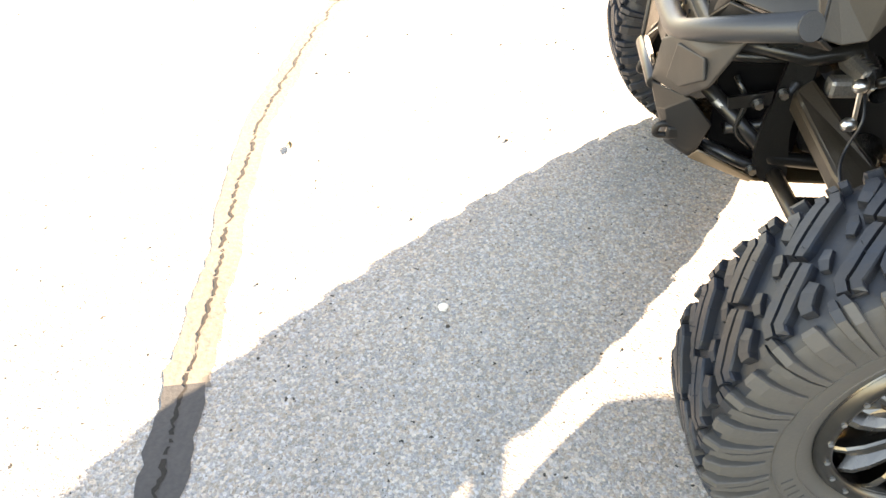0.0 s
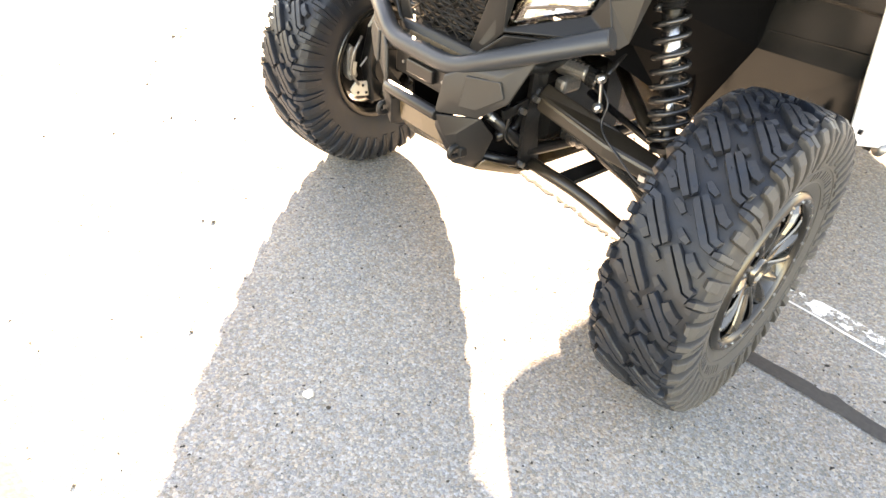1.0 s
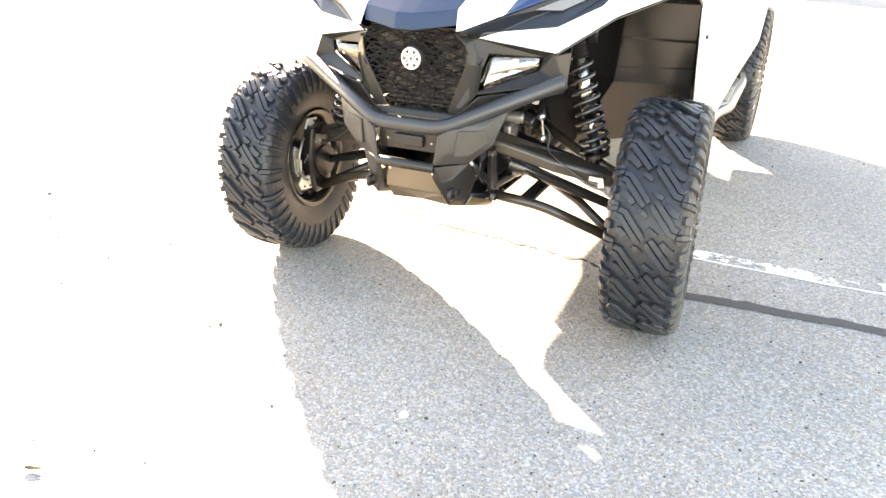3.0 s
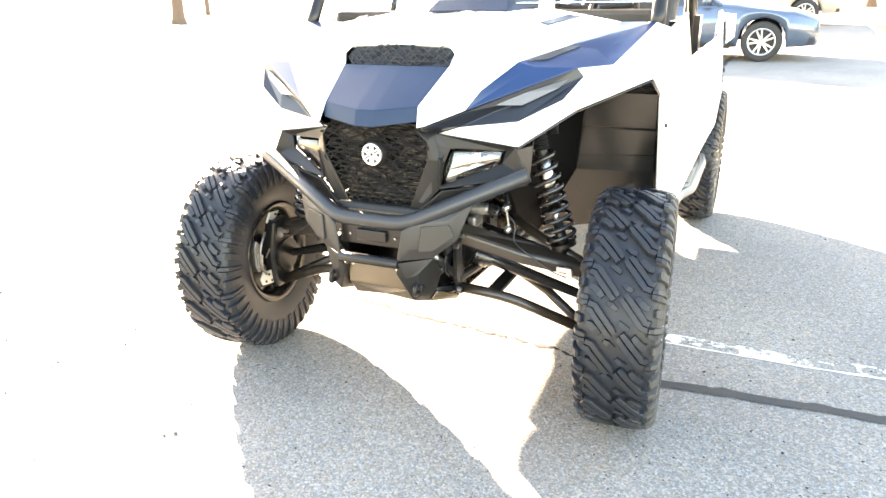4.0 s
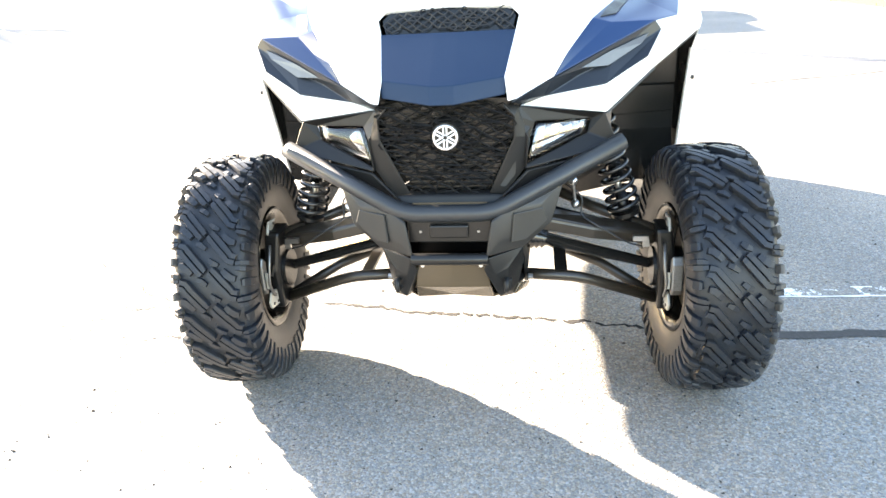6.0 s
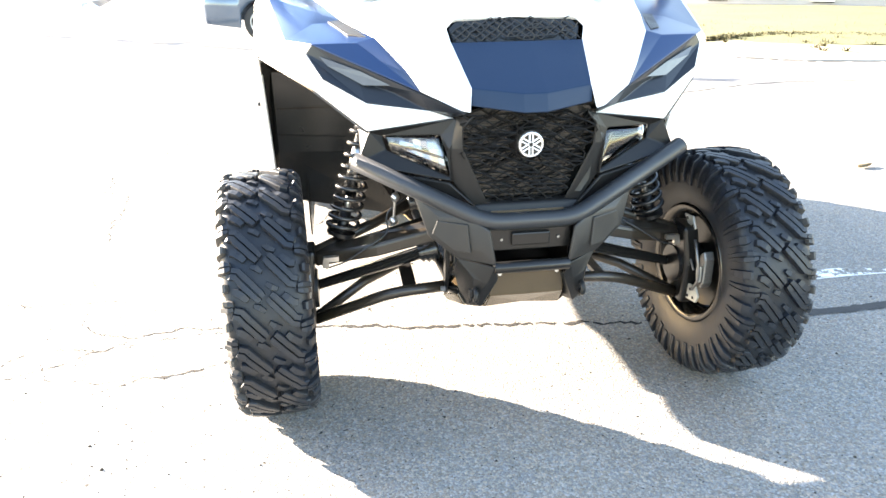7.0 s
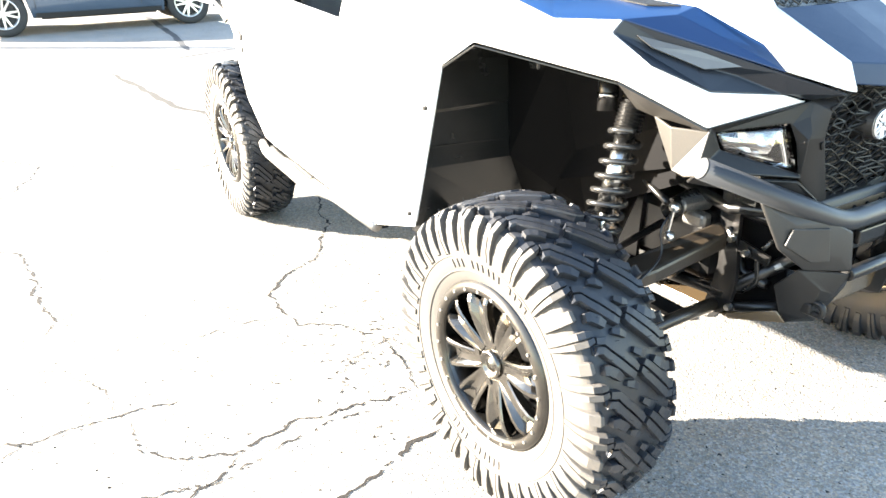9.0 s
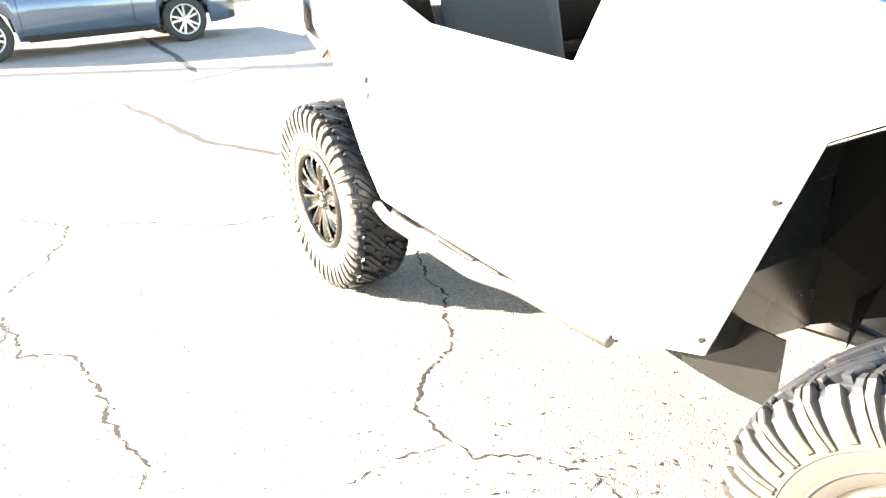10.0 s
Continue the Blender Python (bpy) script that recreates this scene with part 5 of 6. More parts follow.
part("radiator", box((-0.22, -0.03, 0.70), (0.22, 0.03, 1.0)), LINER, utv)
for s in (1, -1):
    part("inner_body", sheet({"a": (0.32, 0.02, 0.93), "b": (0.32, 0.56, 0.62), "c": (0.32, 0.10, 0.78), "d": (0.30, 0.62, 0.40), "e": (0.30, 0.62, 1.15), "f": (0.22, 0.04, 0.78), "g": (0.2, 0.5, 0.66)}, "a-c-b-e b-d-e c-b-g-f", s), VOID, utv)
bulk = part("firewall", plate([(-0.70, 0.72, 0.56), (0.70, 0.72, 0.56), (0.70, 0.70, 1.15), (-0.70, 0.70, 1.15)], (0, 0.012, 0)), LINER, utv)

# --- cabin, doors, bed ---
for s in (1, -1):
    # added post: stops sun leaking through the gap before the door
    part("light_stop_post", plate([(s * 0.715, 0.88, 0.46), (s * 0.715, 0.97, 0.46), (s * 0.722, 0.985, 0.80), (s * 0.718, 0.975, 1.21), (s * 0.718, 0.90, 1.21), (s * 0.722, 0.91, 0.80)], (s * -0.03, 0, 0)), STEEL_BLACK, utv)
    part("seat_post", plate([(s * 0.715, 1.82, 0.48), (s * 0.715, 1.92, 0.48), (s * 0.718, 1.92, 1.19), (s * 0.718, 1.82, 1.19)], (s * -0.03, 0, 0)), STEEL_BLACK, utv)
for s in (1, -1):
    d = part("door", sheet({"a": (0.750, 0.966, 1.238), "b": (0.768, 1.055, 1.064), "c": (0.838, 1.52, 1.118), "d": (0.815, 1.86, 1.215), "e": (0.850, 1.86, 0.84), "e2": (0.834, 1.86, 0.66), "f": (0.756, 1.86, 0.470), "g": (0.748, 0.926, 0.447), "h": (0.768, 0.966, 0.80),
                              "i": (0.846, 1.44, 0.94), "i2": (0.836, 1.40, 0.70)},
                            "a-b-i-h b-c-i c-d-e-i h-i-i2 h-i2-g i-e-e2-i2 i2-e2-f-g", s), WHITE, utv, "white half door")
    bevelled(thick(d, 0.02), 0.008, 3, 8)
    q = part("rear_quarter_panel", sheet({"a": (0.815, 1.868, 1.215), "b": (0.752, 2.63, 1.121), "c": (0.768, 2.32, 0.968), "d": (0.800, 2.175, 0.83), "e": (0.806, 2.06, 0.66), "f": (0.756, 2.04, 0.478), "g": (0.756, 1.868, 0.470), "h": (0.850, 1.868, 0.84), "h2": (0.834, 1.868, 0.66)},
                                        "a-b-c-d-h h-d-e-h2 h2-e-f-g", s), WHITE, utv, "white rear quarter panel")
    bevelled(thick(q, 0.012), 0.006, 2, 8)
    fl = part("rear_fender_flare", sheet({"a": (0.766, 2.32, 0.968), "b": (0.760, 2.445, 1.044), "c": (0.753, 2.64, 1.122), "d": (0.806, 2.45, 1.145), "e": (0.810, 2.43, 1.02), "f": (0.788, 2.335, 0.936)}, "a-b-e-f b-c-d-e", s), PLASTIC, utv, "dark plastic rear fender flare")
    bevelled(thick(fl, 0.012), 0.004, 2, 12)
    lip = part("flare_lip", sheet({"a": (0.812, 2.44, 1.150), "b": (0.815, 2.425, 1.015), "c": (0.835, 2.86, 1.02), "d": (0.830, 2.86, 1.150), "e": (0.76, 2.66, 1.16), "f": (0.76, 2.86, 1.16)}, "a-b-c-d a-d-f-e", s), WHITE, fl, "white painted flare edge")
    thick(lip, 0.006)
    for y, z in ((1.915, 0.932), (1.908, 0.886)):
        v = part("side_vent", plate([(s * 0.850, y - 0.034, z + 0.006), (s * 0.845, y + 0.010, z + 0.020), (s * 0.842, y + 0.036, z + 0.008), (s * 0.844, y + 0.030, z - 0.014), (s * 0.852, y - 0.028, z - 0.014)], (s * -0.02, 0, 0)), PLASTIC, utv, "small black side vent")
    sl = part("rock_slider", tube(rounded_path([(s * 0.742, 0.93, 0.437), (s * 0.745, 1.28, 0.435), (s * 0.790, 1.42, 0.435), (s * 0.792, 1.93, 0.448), (s * 0.77, 2.04, 0.458)], 0.05, 4), 0.019, 12), CAST, utv, "bare metal rock slider below the door", smooth=True)
    st = part("step_plate", plate([(s * 0.748, 1.36, 0.452), (s * 0.778, 1.43, 0.452), (s * 0.778, 1.93, 0.462), (s * 0.742, 1.98, 0.462)], (0, 0, -0.006)), CAST, utv, "slotted metal step plate")
    for y0, y1 in ((1.46, 1.66), (1.73, 1.92)):
        part("step_slot", plate([(s * 0.752, y0, 0.4555), (s * 0.770, y0, 0.4555), (s * 0.770, y1, 0.464), (s * 0.752, y1, 0.464)], (0, 0, 0.002)), STEEL_BLACK, st)
    seat = part("seat", box((s * 0.36 - 0.23, 1.32, 0.72), (s * 0.36 + 0.23, 1.76, 0.86)), FABRIC, utv, "black vinyl bucket seat")
    bevelled(seat, 0.04, 3)
    back = part("seat_back", plate([(s * 0.36 - 0.22, 1.74, 0.82), (s * 0.36 + 0.22, 1.74, 0.82), (s * 0.36 + 0.24, 1.86, 1.25), (s * 0.36 + 0.14, 1.90, 1.46), (s * 0.36 - 0.14, 1.90, 1.46), (s * 0.36 - 0.24, 1.86, 1.25)], (0, 0.10, 0.02)), FABRIC, seat)
    bevelled(back, 0.03, 3)
    part("cage_tube", tube(rounded_path([(s * 0.690, 0.600, 1.20), (s * 0.685, 0.66, 1.30), (s * 0.62, 1.05, 1.90), (s * 0.60, 1.90, 1.92), (s * 0.66, 2.02, 1.20), (s * 0.66, 2.02, 0.60)], 0.10, 5), 0.025, 14), STEEL_BLACK, utv, "black roll cage tube", smooth=True)
    part("cage_tube", tube(rounded_path([(s * 0.60, 1.88, 1.90), (s * 0.58, 2.55, 1.22), (s * 0.58, 2.60, 1.05)], 0.08, 4), 0.022, 12), STEEL_BLACK, utv, smooth=True)
    part("wheel_well", sheet({"a": (0.715, 2.10, 0.62), "b": (0.715, 2.20, 0.84), "c": (0.715, 2.40, 0.915), "d": (0.715, 2.82, 0.90), "e": (0.42, 2.10, 0.62), "f": (0.42, 2.20, 0.84), "g": (0.42, 2.40, 0.915), "h": (0.42, 2.82, 0.90)}, "a-b-f-e b-c-g-f c-d-h-g", s), LINER, utv)
    arm2 = part("trailing_arm", tube(((s * 0.30, 1.75, 0.46), (s * 0.56, 2.30, 0.40), (s * 0.60, 2.45, 0.371)), 0.03, 12), STEEL_BLACK, utv, "black rear suspension arm", smooth=True)
    part("rear_shaft", tube(((s * 0.18, 2.45, 0.45), (s * 0.62, 2.45, 0.371)), 0.02, 10), STEEL_BLACK, utv, smooth=True)
for s in (1, -1):
    # added hidden strip: keeps sun from leaking between slider and door
    part("light_stop_strip", box((min(s * 0.700, s * 0.722), 0.93, 0.425), (max(s * 0.700, s * 0.722), 2.04, 0.505)), LINER, utv, "hidden black strip added inside the slider to stop light")
    part("rear_arm", tube(((s * 0.14, 2.52, 0.40), (s * 0.40, 2.54, 0.42), (s * 0.62, 2.50, 0.34)), 0.022, 10), STEEL_BLACK, utv, "black rear radius rod", smooth=True)
# unseen block, added to shorten the sunlit patch by the rear wheel
bevelled(part("rear_shade_block", box((-0.20, 2.22, 0.345), (0.20, 2.66, 0.45)), STEEL_BLACK, utv, "unseen black block added under the rear to trim the sunlit patch"), 0.03, 2)
part("floor_pan", box((-0.66, 0.95, 0.445), (0.66, 2.06, 0.48)), LINER, utv)
# unseen roof, added only for the shade it casts
part("roof", box((-0.64, 1.00, 1.93), (0.64, 2.00, 1.965)), PLASTIC, utv, "black roof, unseen, added for its shade")
dash = part("dashboard", plate([(-0.66, 0.74, 1.06), (-0.66, 0.74, 1.262), (-0.66, 0.98, 1.24), (-0.66, 1.04, 1.10), (-0.66, 0.96, 1.0)], (1.32, 0, 0)), PLASTIC, utv, "black moulded dashboard")
bevelled(dash, 0.02, 2)
scoop = part("cowl_scoop", sheet({"a": (0.16, 0.60, 1.262), "b": (0.20, 0.86, 1.268), "c": (0.14, 0.66, 1.300), "d": (0.165, 0.86, 1.325), "m": (0, 0.60, 1.266), "n": (0, 0.66, 1.305), "o": (0, 0.86, 1.332)}, "a-b-d-c a-c-n-m c-d-o-n", both=True), SATIN, utv, "dark instrument cowl")
bevelled(thick(scoop, 0.006), 0.008, 2, 12)
hoop = [(0.36 + 0.165 * math.cos(2 * math.pi * k / 28), 1.14 - 0.165 * math.sin(2 * math.pi * k / 28) * 0.42, 1.26 + 0.165 * math.sin(2 * math.pi * k / 28) * 0.90) for k in range(28)]
wheel_rim = part("steering_wheel", tube(hoop, 0.014, 10, closed=True), FABRIC, utv, "black steering wheel", smooth=True)
part("steering_spoke", tube(((0.205, 1.14, 1.26), (0.36, 1.12, 1.25), (0.515, 1.14, 1.26)), 0.011, 8), STEEL_BLACK, wheel_rim)
part("steering_column", tube(((0.36, 1.12, 1.25), (0.36, 0.90, 1.12)), 0.025, 10), STEEL_BLACK, wheel_rim)
part("grab_bar", tube(rounded_path([(-0.50, 0.95, 1.22), (-0.50, 1.0, 1.33), (-0.20, 1.0, 1.33), (-0.20, 0.95, 1.22)], 0.04, 4), 0.013, 10), STEEL_BLACK, utv, "black grab bar", smooth=True)
shield = part("windshield", plate([(-0.655, 0.68, 1.285), (0.655, 0.68, 1.285), (0.60, 1.04, 1.87), (-0.60, 1.04, 1.87)], (0, 0.004, 0.003)), WINDOW, utv, "clear windshield")
bed = part("cargo_bed", box((-0.60, 2.04, 0.92), (0.60, 2.90, 1.14)), PLASTIC, utv, "black plastic cargo bed")
bevelled(bed, 0.02, 2)
part("engine_block", box((-0.30, 1.95, 0.42), (0.30, 2.60, 0.90)), STEEL_BLACK, utv)


# ---- parked cars ----
CAR_GREY = material("slate_blue_metallic_paint", (0.105, 0.145, 0.20), rough=0.2, metal=0.6, coat=1.0, blotch=0.1, blotch_size=0.5)
CAR_TAN = material("champagne_metallic_paint", (0.45, 0.40, 0.33), rough=0.25, metal=0.4, coat=1.0, blotch=0.1, blotch_size=0.5)
CAR_GLASS = material("dark_car_glass", (0.02, 0.025, 0.03), rough=0.06, coat=1.0)
CAR_TYRE = material("road_tyre_rubber", (0.03, 0.03, 0.03), rough=0.8, blotch=0.4, blotch_size=0.1)
CAR_RIM = material("silver_alloy", (0.62, 0.62, 0.62), rough=0.3, metal=0.8, blotch=0.2, blotch_size=0.05)
CAR_TRIM = material("black_car_trim", (0.02, 0.02, 0.02), rough=0.6)
CAR_CHROME = material("bright_trim", (0.7, 0.7, 0.7), rough=0.12, metal=1.0)


def car_wheel_meshes(r):
    rim_r = r * 0.68
    tyre = spun(((-0.10, rim_r * 0.98), (-0.112, r * 0.84), (-0.098, r * 0.97), (-0.07, r), (0.07, r), (0.098, r * 0.97), (0.112, r * 0.84), (0.10, rim_r * 0.98)), 48)
    rim = spun(((-0.10, rim_r), (-0.106, rim_r * 0.97), (-0.10, rim_r * 0.92), (-0.04, rim_r * 0.86), (0.09, rim_r * 0.9), (0.10, rim_r)), 48)
    back = disc((-0.02, 0, 0), (-1, 0, 0), rim_r * 0.9, 0.004, 32)
    spokes = bmesh.new()
    for k in range(10):
        a = 2 * math.pi * k / 10 + (0.10 if k % 2 else -0.10)
        u, w = Vector((0, math.cos(a), math.sin(a))), Vector((0, -math.sin(a), math.cos(a)))
        plate([Vector((-0.085, 0, 0)) + u * 0.03 - w * 0.017, Vector((-0.095, 0, 0)) + u * rim_r * 0.95 - w * 0.013, Vector((-0.095, 0, 0)) + u * rim_r * 0.95 + w * 0.013, Vector((-0.085, 0, 0)) + u * 0.03 + w * 0.017], (0.03, 0, 0), spokes)
    hub = disc((-0.07, 0, 0), (-1, 0, 0), 0.045, 0.028, 20, r2=0.036)
    return (("tyre", tyre, CAR_TYRE, True), ("rim", rim, CAR_RIM, True), ("wheel_disc", back, CAR_TRIM, False), ("spokes", spokes, CAR_RIM, False), ("hub", hub, CAR_RIM, False))


def build_car(name, label, m, paint, wheelbase, front, rear, width, sill, belt, hood_z, roof, cab, wheel_r, tall=False):
    """A car whose front points to +x, its front axle at x = wheelbase, rear axle at 0, standing on z = 0; cab: x of the windscreen base, roof front, roof rear, rear window base."""
    car = thing(name, label, "car", m)
    hw = width / 2
    nose, tail = wheelbase + front, -rear

    def top(x):
        if x > cab[0]:
            t = (x - cab[0]) / (nose - cab[0])
            return belt + (hood_z - belt) * t ** 1.3 - 0.16 * max(0, t - 0.75) ** 1.2 * 2.2
        if x < cab[3]:
            return belt - 0.03 * ((cab[3] - x) / (cab[3] - tail)) ** 2
        return belt

    def bottom(x):
        z = sill + 0.05 * max(0, (x - wheelbase - 0.3)) + 0.12 * max(0, -0.35 - x)
        for c in (0, wheelbase):
            d = abs(x - c)
            if d < wheel_r + 0.055:
                z = max(z, wheel_r + math.sqrt((wheel_r + 0.055) ** 2 - d * d))
        return z

    def half(x):
        t = max(0, (x - (nose - 0.55)) / 0.55)
        u = max(0, ((tail + 0.5) - x) / 0.5)
        return hw - 0.26 * t ** 2.2 - 0.16 * u ** 2.2

    xs = sorted({round(tail + (nose - tail) * k / 90, 3) for k in range(91)} | {c + d for c in (0, wheelbase) for d in (-wheel_r - 0.056, wheel_r + 0.056)})
    bm = bmesh.new()
    cols = []
    levels = (0.0, 0.12, 0.3, 0.5, 0.68, 0.72, 0.9, 1.0)
    swell = (-0.05, -0.012, 0.0, 0.012, 0.016, 0.004, -0.015, -0.06)
    for x in xs:
        lo, hi, h = bottom(x), top(x), half(x)
        col = [bm.verts.new((x, h + w, lo + (hi - lo) * t)) for t, w in zip(levels, swell)]
        col += [bm.verts.new((x, h * 0.55, hi + 0.03)), bm.verts.new((x, 0, hi + 0.04))]
        col += [bm.verts.new((x, -h * 0.55, hi + 0.03))] + [bm.verts.new((x, -h - w, lo + (hi - lo) * t)) for t, w in reversed(list(zip(levels, swell)))]
        cols.append(col)
    for a, b in zip(cols, cols[1:]):
        for i in range(len(a) - 1):
            bm.faces.new((a[i], a[i + 1], b[i + 1], b[i]))
    bm.faces.new(cols[0])
    bm.faces.new(cols[-1][::-1])
    part("body", bm, paint, car, smooth=True)
    # greenhouse
    g = bmesh.new()
    prof = ((cab[3], belt, hw - 0.06), (cab[2], roof - 0.03, hw - 0.22), ((cab[1] + cab[2]) / 2, roof, hw - 0.23), (cab[1], roof - 0.04, hw - 0.22), (cab[0], belt, hw - 0.06))
    rows = [[g.verts.new((x, s * w, z + (0.03 if s == 0 and z > belt else 0))) for s in (1, 0, -1)] for x, z, w in prof]
    for a, b in zip(rows, rows[1:]):
        for i in range(2):
            g.faces.new((a[i], a[i + 1], b[i + 1], b[i]))
    g.faces.new([r[0] for r in rows])
    g.faces.new([r[2] for r in rows][::-1])
    part("glasshouse", g, CAR_GLASS, car, "dark windows")
    rf = sheet({"a": (cab[1], hw - 0.21, roof - 0.035), "b": (cab[2], hw - 0.21, roof - 0.025), "c": (cab[2], -hw + 0.21, roof - 0.025), "d": (cab[1], -hw + 0.21, roof - 0.035), "e": ((cab[1] + cab[2]) / 2, 0, roof + 0.04)}, "a-b-e b-c-e c-d-e d-a-e")
    thick(part("roof", rf, paint, car), 0.02, 1)
    for s in (1, -1):
        for x0, x1, z1, w1 in ((cab[0], cab[1], roof - 0.03, hw - 0.215), (cab[3], cab[2], roof - 0.02, hw - 0.215)):
            part("pillar", tube(((x0, s * (hw - 0.06), belt), (x1, s * w1, z1)), 0.035, 8), paint, car)
        mid = (cab[1] + cab[2]) / 2
        part("pillar", tube(((mid - 0.05, s * (hw - 0.055), belt), (mid, s * (hw - 0.215), roof - 0.02)), 0.03, 8), CAR_TRIM, car)
        mirror = part("side_mirror", box((cab[0] - 0.30, s * (hw + 0.02) - 0.02, belt + 0.02), (cab[0] - 0.16, s * (hw + 0.17), belt + 0.15)), paint, car)
        bevelled(mirror, 0.04, 3)
        for x in (cab[0] - 0.02 if not tall else cab[0], mid - 0.05):
            part("door_seam", plate([(x - 0.004, s * (hw + 0.010), sill + 0.12), (x + 0.004, s * (hw + 0.010), sill + 0.12), (x + 0.004, s * (hw + 0.012), belt - 0.08), (x - 0.004, s * (hw + 0.012), belt - 0.08)], (0, s * 0.006, 0)), CAR_TRIM, car)
        for x in (mid + 0.10, cab[2] + 0.35):
            h = part("door_handle", box((x, s * (hw + 0.012) - 0.012, belt - 0.14), (x + 0.18, s * (hw + 0.012) + 0.018, belt - 0.11)), paint, car)
            bevelled(h, 0.008, 2)
        part("sill_trim", plate([(wheel_r + 0.10, s * (hw - 0.035), sill + 0.0), (wheelbase - wheel_r - 0.10, s * (hw - 0.035), sill + 0.0), (wheelbase - wheel_r - 0.10, s * (hw - 0.012), sill + 0.07), (wheel_r + 0.10, s * (hw - 0.012), sill + 0.07)], (0, s * 0.014, 0)), CAR_TRIM, car, "dark sill trim")
        lamp = part("headlight", sheet({"a": (nose - 0.62, hw - 0.035, hood_z - 0.02), "b": (nose - 0.20, hw - 0.16, hood_z - 0.055), "c": (nose - 0.05, hw - 0.31, hood_z - 0.085), "d": (nose - 0.03, hw - 0.33, hood_z - 0.175), "e": (nose - 0.30, hw - 0.065, hood_z - 0.185), "f": (nose - 0.22, hw - 0.12, hood_z - 0.12)}, "a-b-f b-c-d-f f-d-e a-f-e", s), CAR_CHROME, car, "clear headlight")
        thick(lamp, 0.02, 1)
        part("bumper_slot", box((nose - 0.26, s * (hw - 0.19) - 0.05, sill + 0.06), (nose - 0.06, s * (hw - 0.19) + 0.05, sill + 0.15)), CAR_TRIM, car)
        part("tail_lamp", box((tail - 0.01, s * (hw - 0.25) - 0.1, belt - 0.22), (tail + 0.12, s * (hw - 0.25) + 0.11, belt - 0.08)), material("red_lens", (0.4, 0.02, 0.02), rough=0.15), car)
    part("front_grille", box((nose - 0.06, -hw + 0.40, hood_z - 0.20), (nose + 0.005, hw - 0.40, hood_z - 0.09)), CAR_TRIM, car)
    part("lower_grille", box((nose - 0.06, -hw + 0.36, sill + 0.06), (nose + 0.012, hw - 0.36, sill + 0.18)), CAR_TRIM, car)
    part("underbody", box((0.5, -hw + 0.12, sill - 0.03), (wheelbase - 0.5, hw - 0.12, sill + 0.25)), CAR_TRIM, car)
    meshes = car_wheel_meshes(wheel_r)
    data = {}
    for n, bmw, mat, smooth in meshes:
        o = mesh_object(n, bmw, mat, smooth)
        data[n] = o.data
        bpy.data.objects.remove(o)
    for x in (0, wheelbase):
        for s in (1, -1):
            w = new("wheel", data["tyre"])
            w.parent = car
            w.matrix_basis = pose(x, s * (hw - 0.115), wheel_r, 0, 0, 90 if s < 0 else -90) @ pose(0, 0, 0, 13 * (x + s))
            for n in data:
                if n != "tyre":
                    o = new(n, data[n])
                    o.parent = w
    return car


build_car("sedan", "slate blue metallic sedan with silver ten-spoke wheels, parked on asphalt", pose(-1.767, 11.655 + 0.80, 0), CAR_GREY, 2.65, 0.86, 1.02, 1.78, 0.24, 0.93, 0.74, 1.44, (1.95, 1.15, -0.15, -0.72), 0.33)
build_car("suv", "champagne sport utility vehicle parked beyond the sedan", pose(-0.95, 22.6, 0), CAR_TAN, 2.75, 0.95, 1.0, 1.86, 0.34, 1.08, 0.98, 1.75, (2.1, 1.35, -0.75, -0.95), 0.38, tall=True)


# ---- lawn, kerb, house, trees and pole ----
EDGE = ((3.9, 70), (3.75, 40), (3.6, 26), (3.35, 18), (3.6, 13), (4.15, 10.3), (4.55, 8.9), (5.05, 7.8), (5.85, 7.15), (6.9, 6.85), (8.2, 6.55), (11.5, 6.1), (20, 5.2), (60, 2))


def edge_line():
    out = []
    for (x0, y0), (x1, y1) in zip(EDGE, EDGE[1:]):
        n = max(int(math.hypot(x1 - x0, y1 - y0) / 0.9), 1)
        out += [(x0 + (x1 - x0) * k / n, y0 + (y1 - y0) * k / n) for k in range(n)]
    return out + [EDGE[-1]]


GRASS = material("dry_lawn", (0.052, 0.070, 0.014), rough=1.0, grain=0.8, grain_size=0.05, second=(0.12, 0.105, 0.04), blotch=0.7, blotch_size=1.2, bump=0.01)
VERGE = material("dry_verge_earth", (0.24, 0.20, 0.13), rough=1.0, grain=0.7, grain_size=0.04, second=(0.34, 0.28, 0.16), blotch=0.6, blotch_size=0.5, bump=0.006)
CONCRETE = material("kerb_concrete", (0.42, 0.40, 0.37), rough=0.9, grain=0.4, grain_size=0.01, blotch=0.4, blotch_size=0.5, bump=0.002)


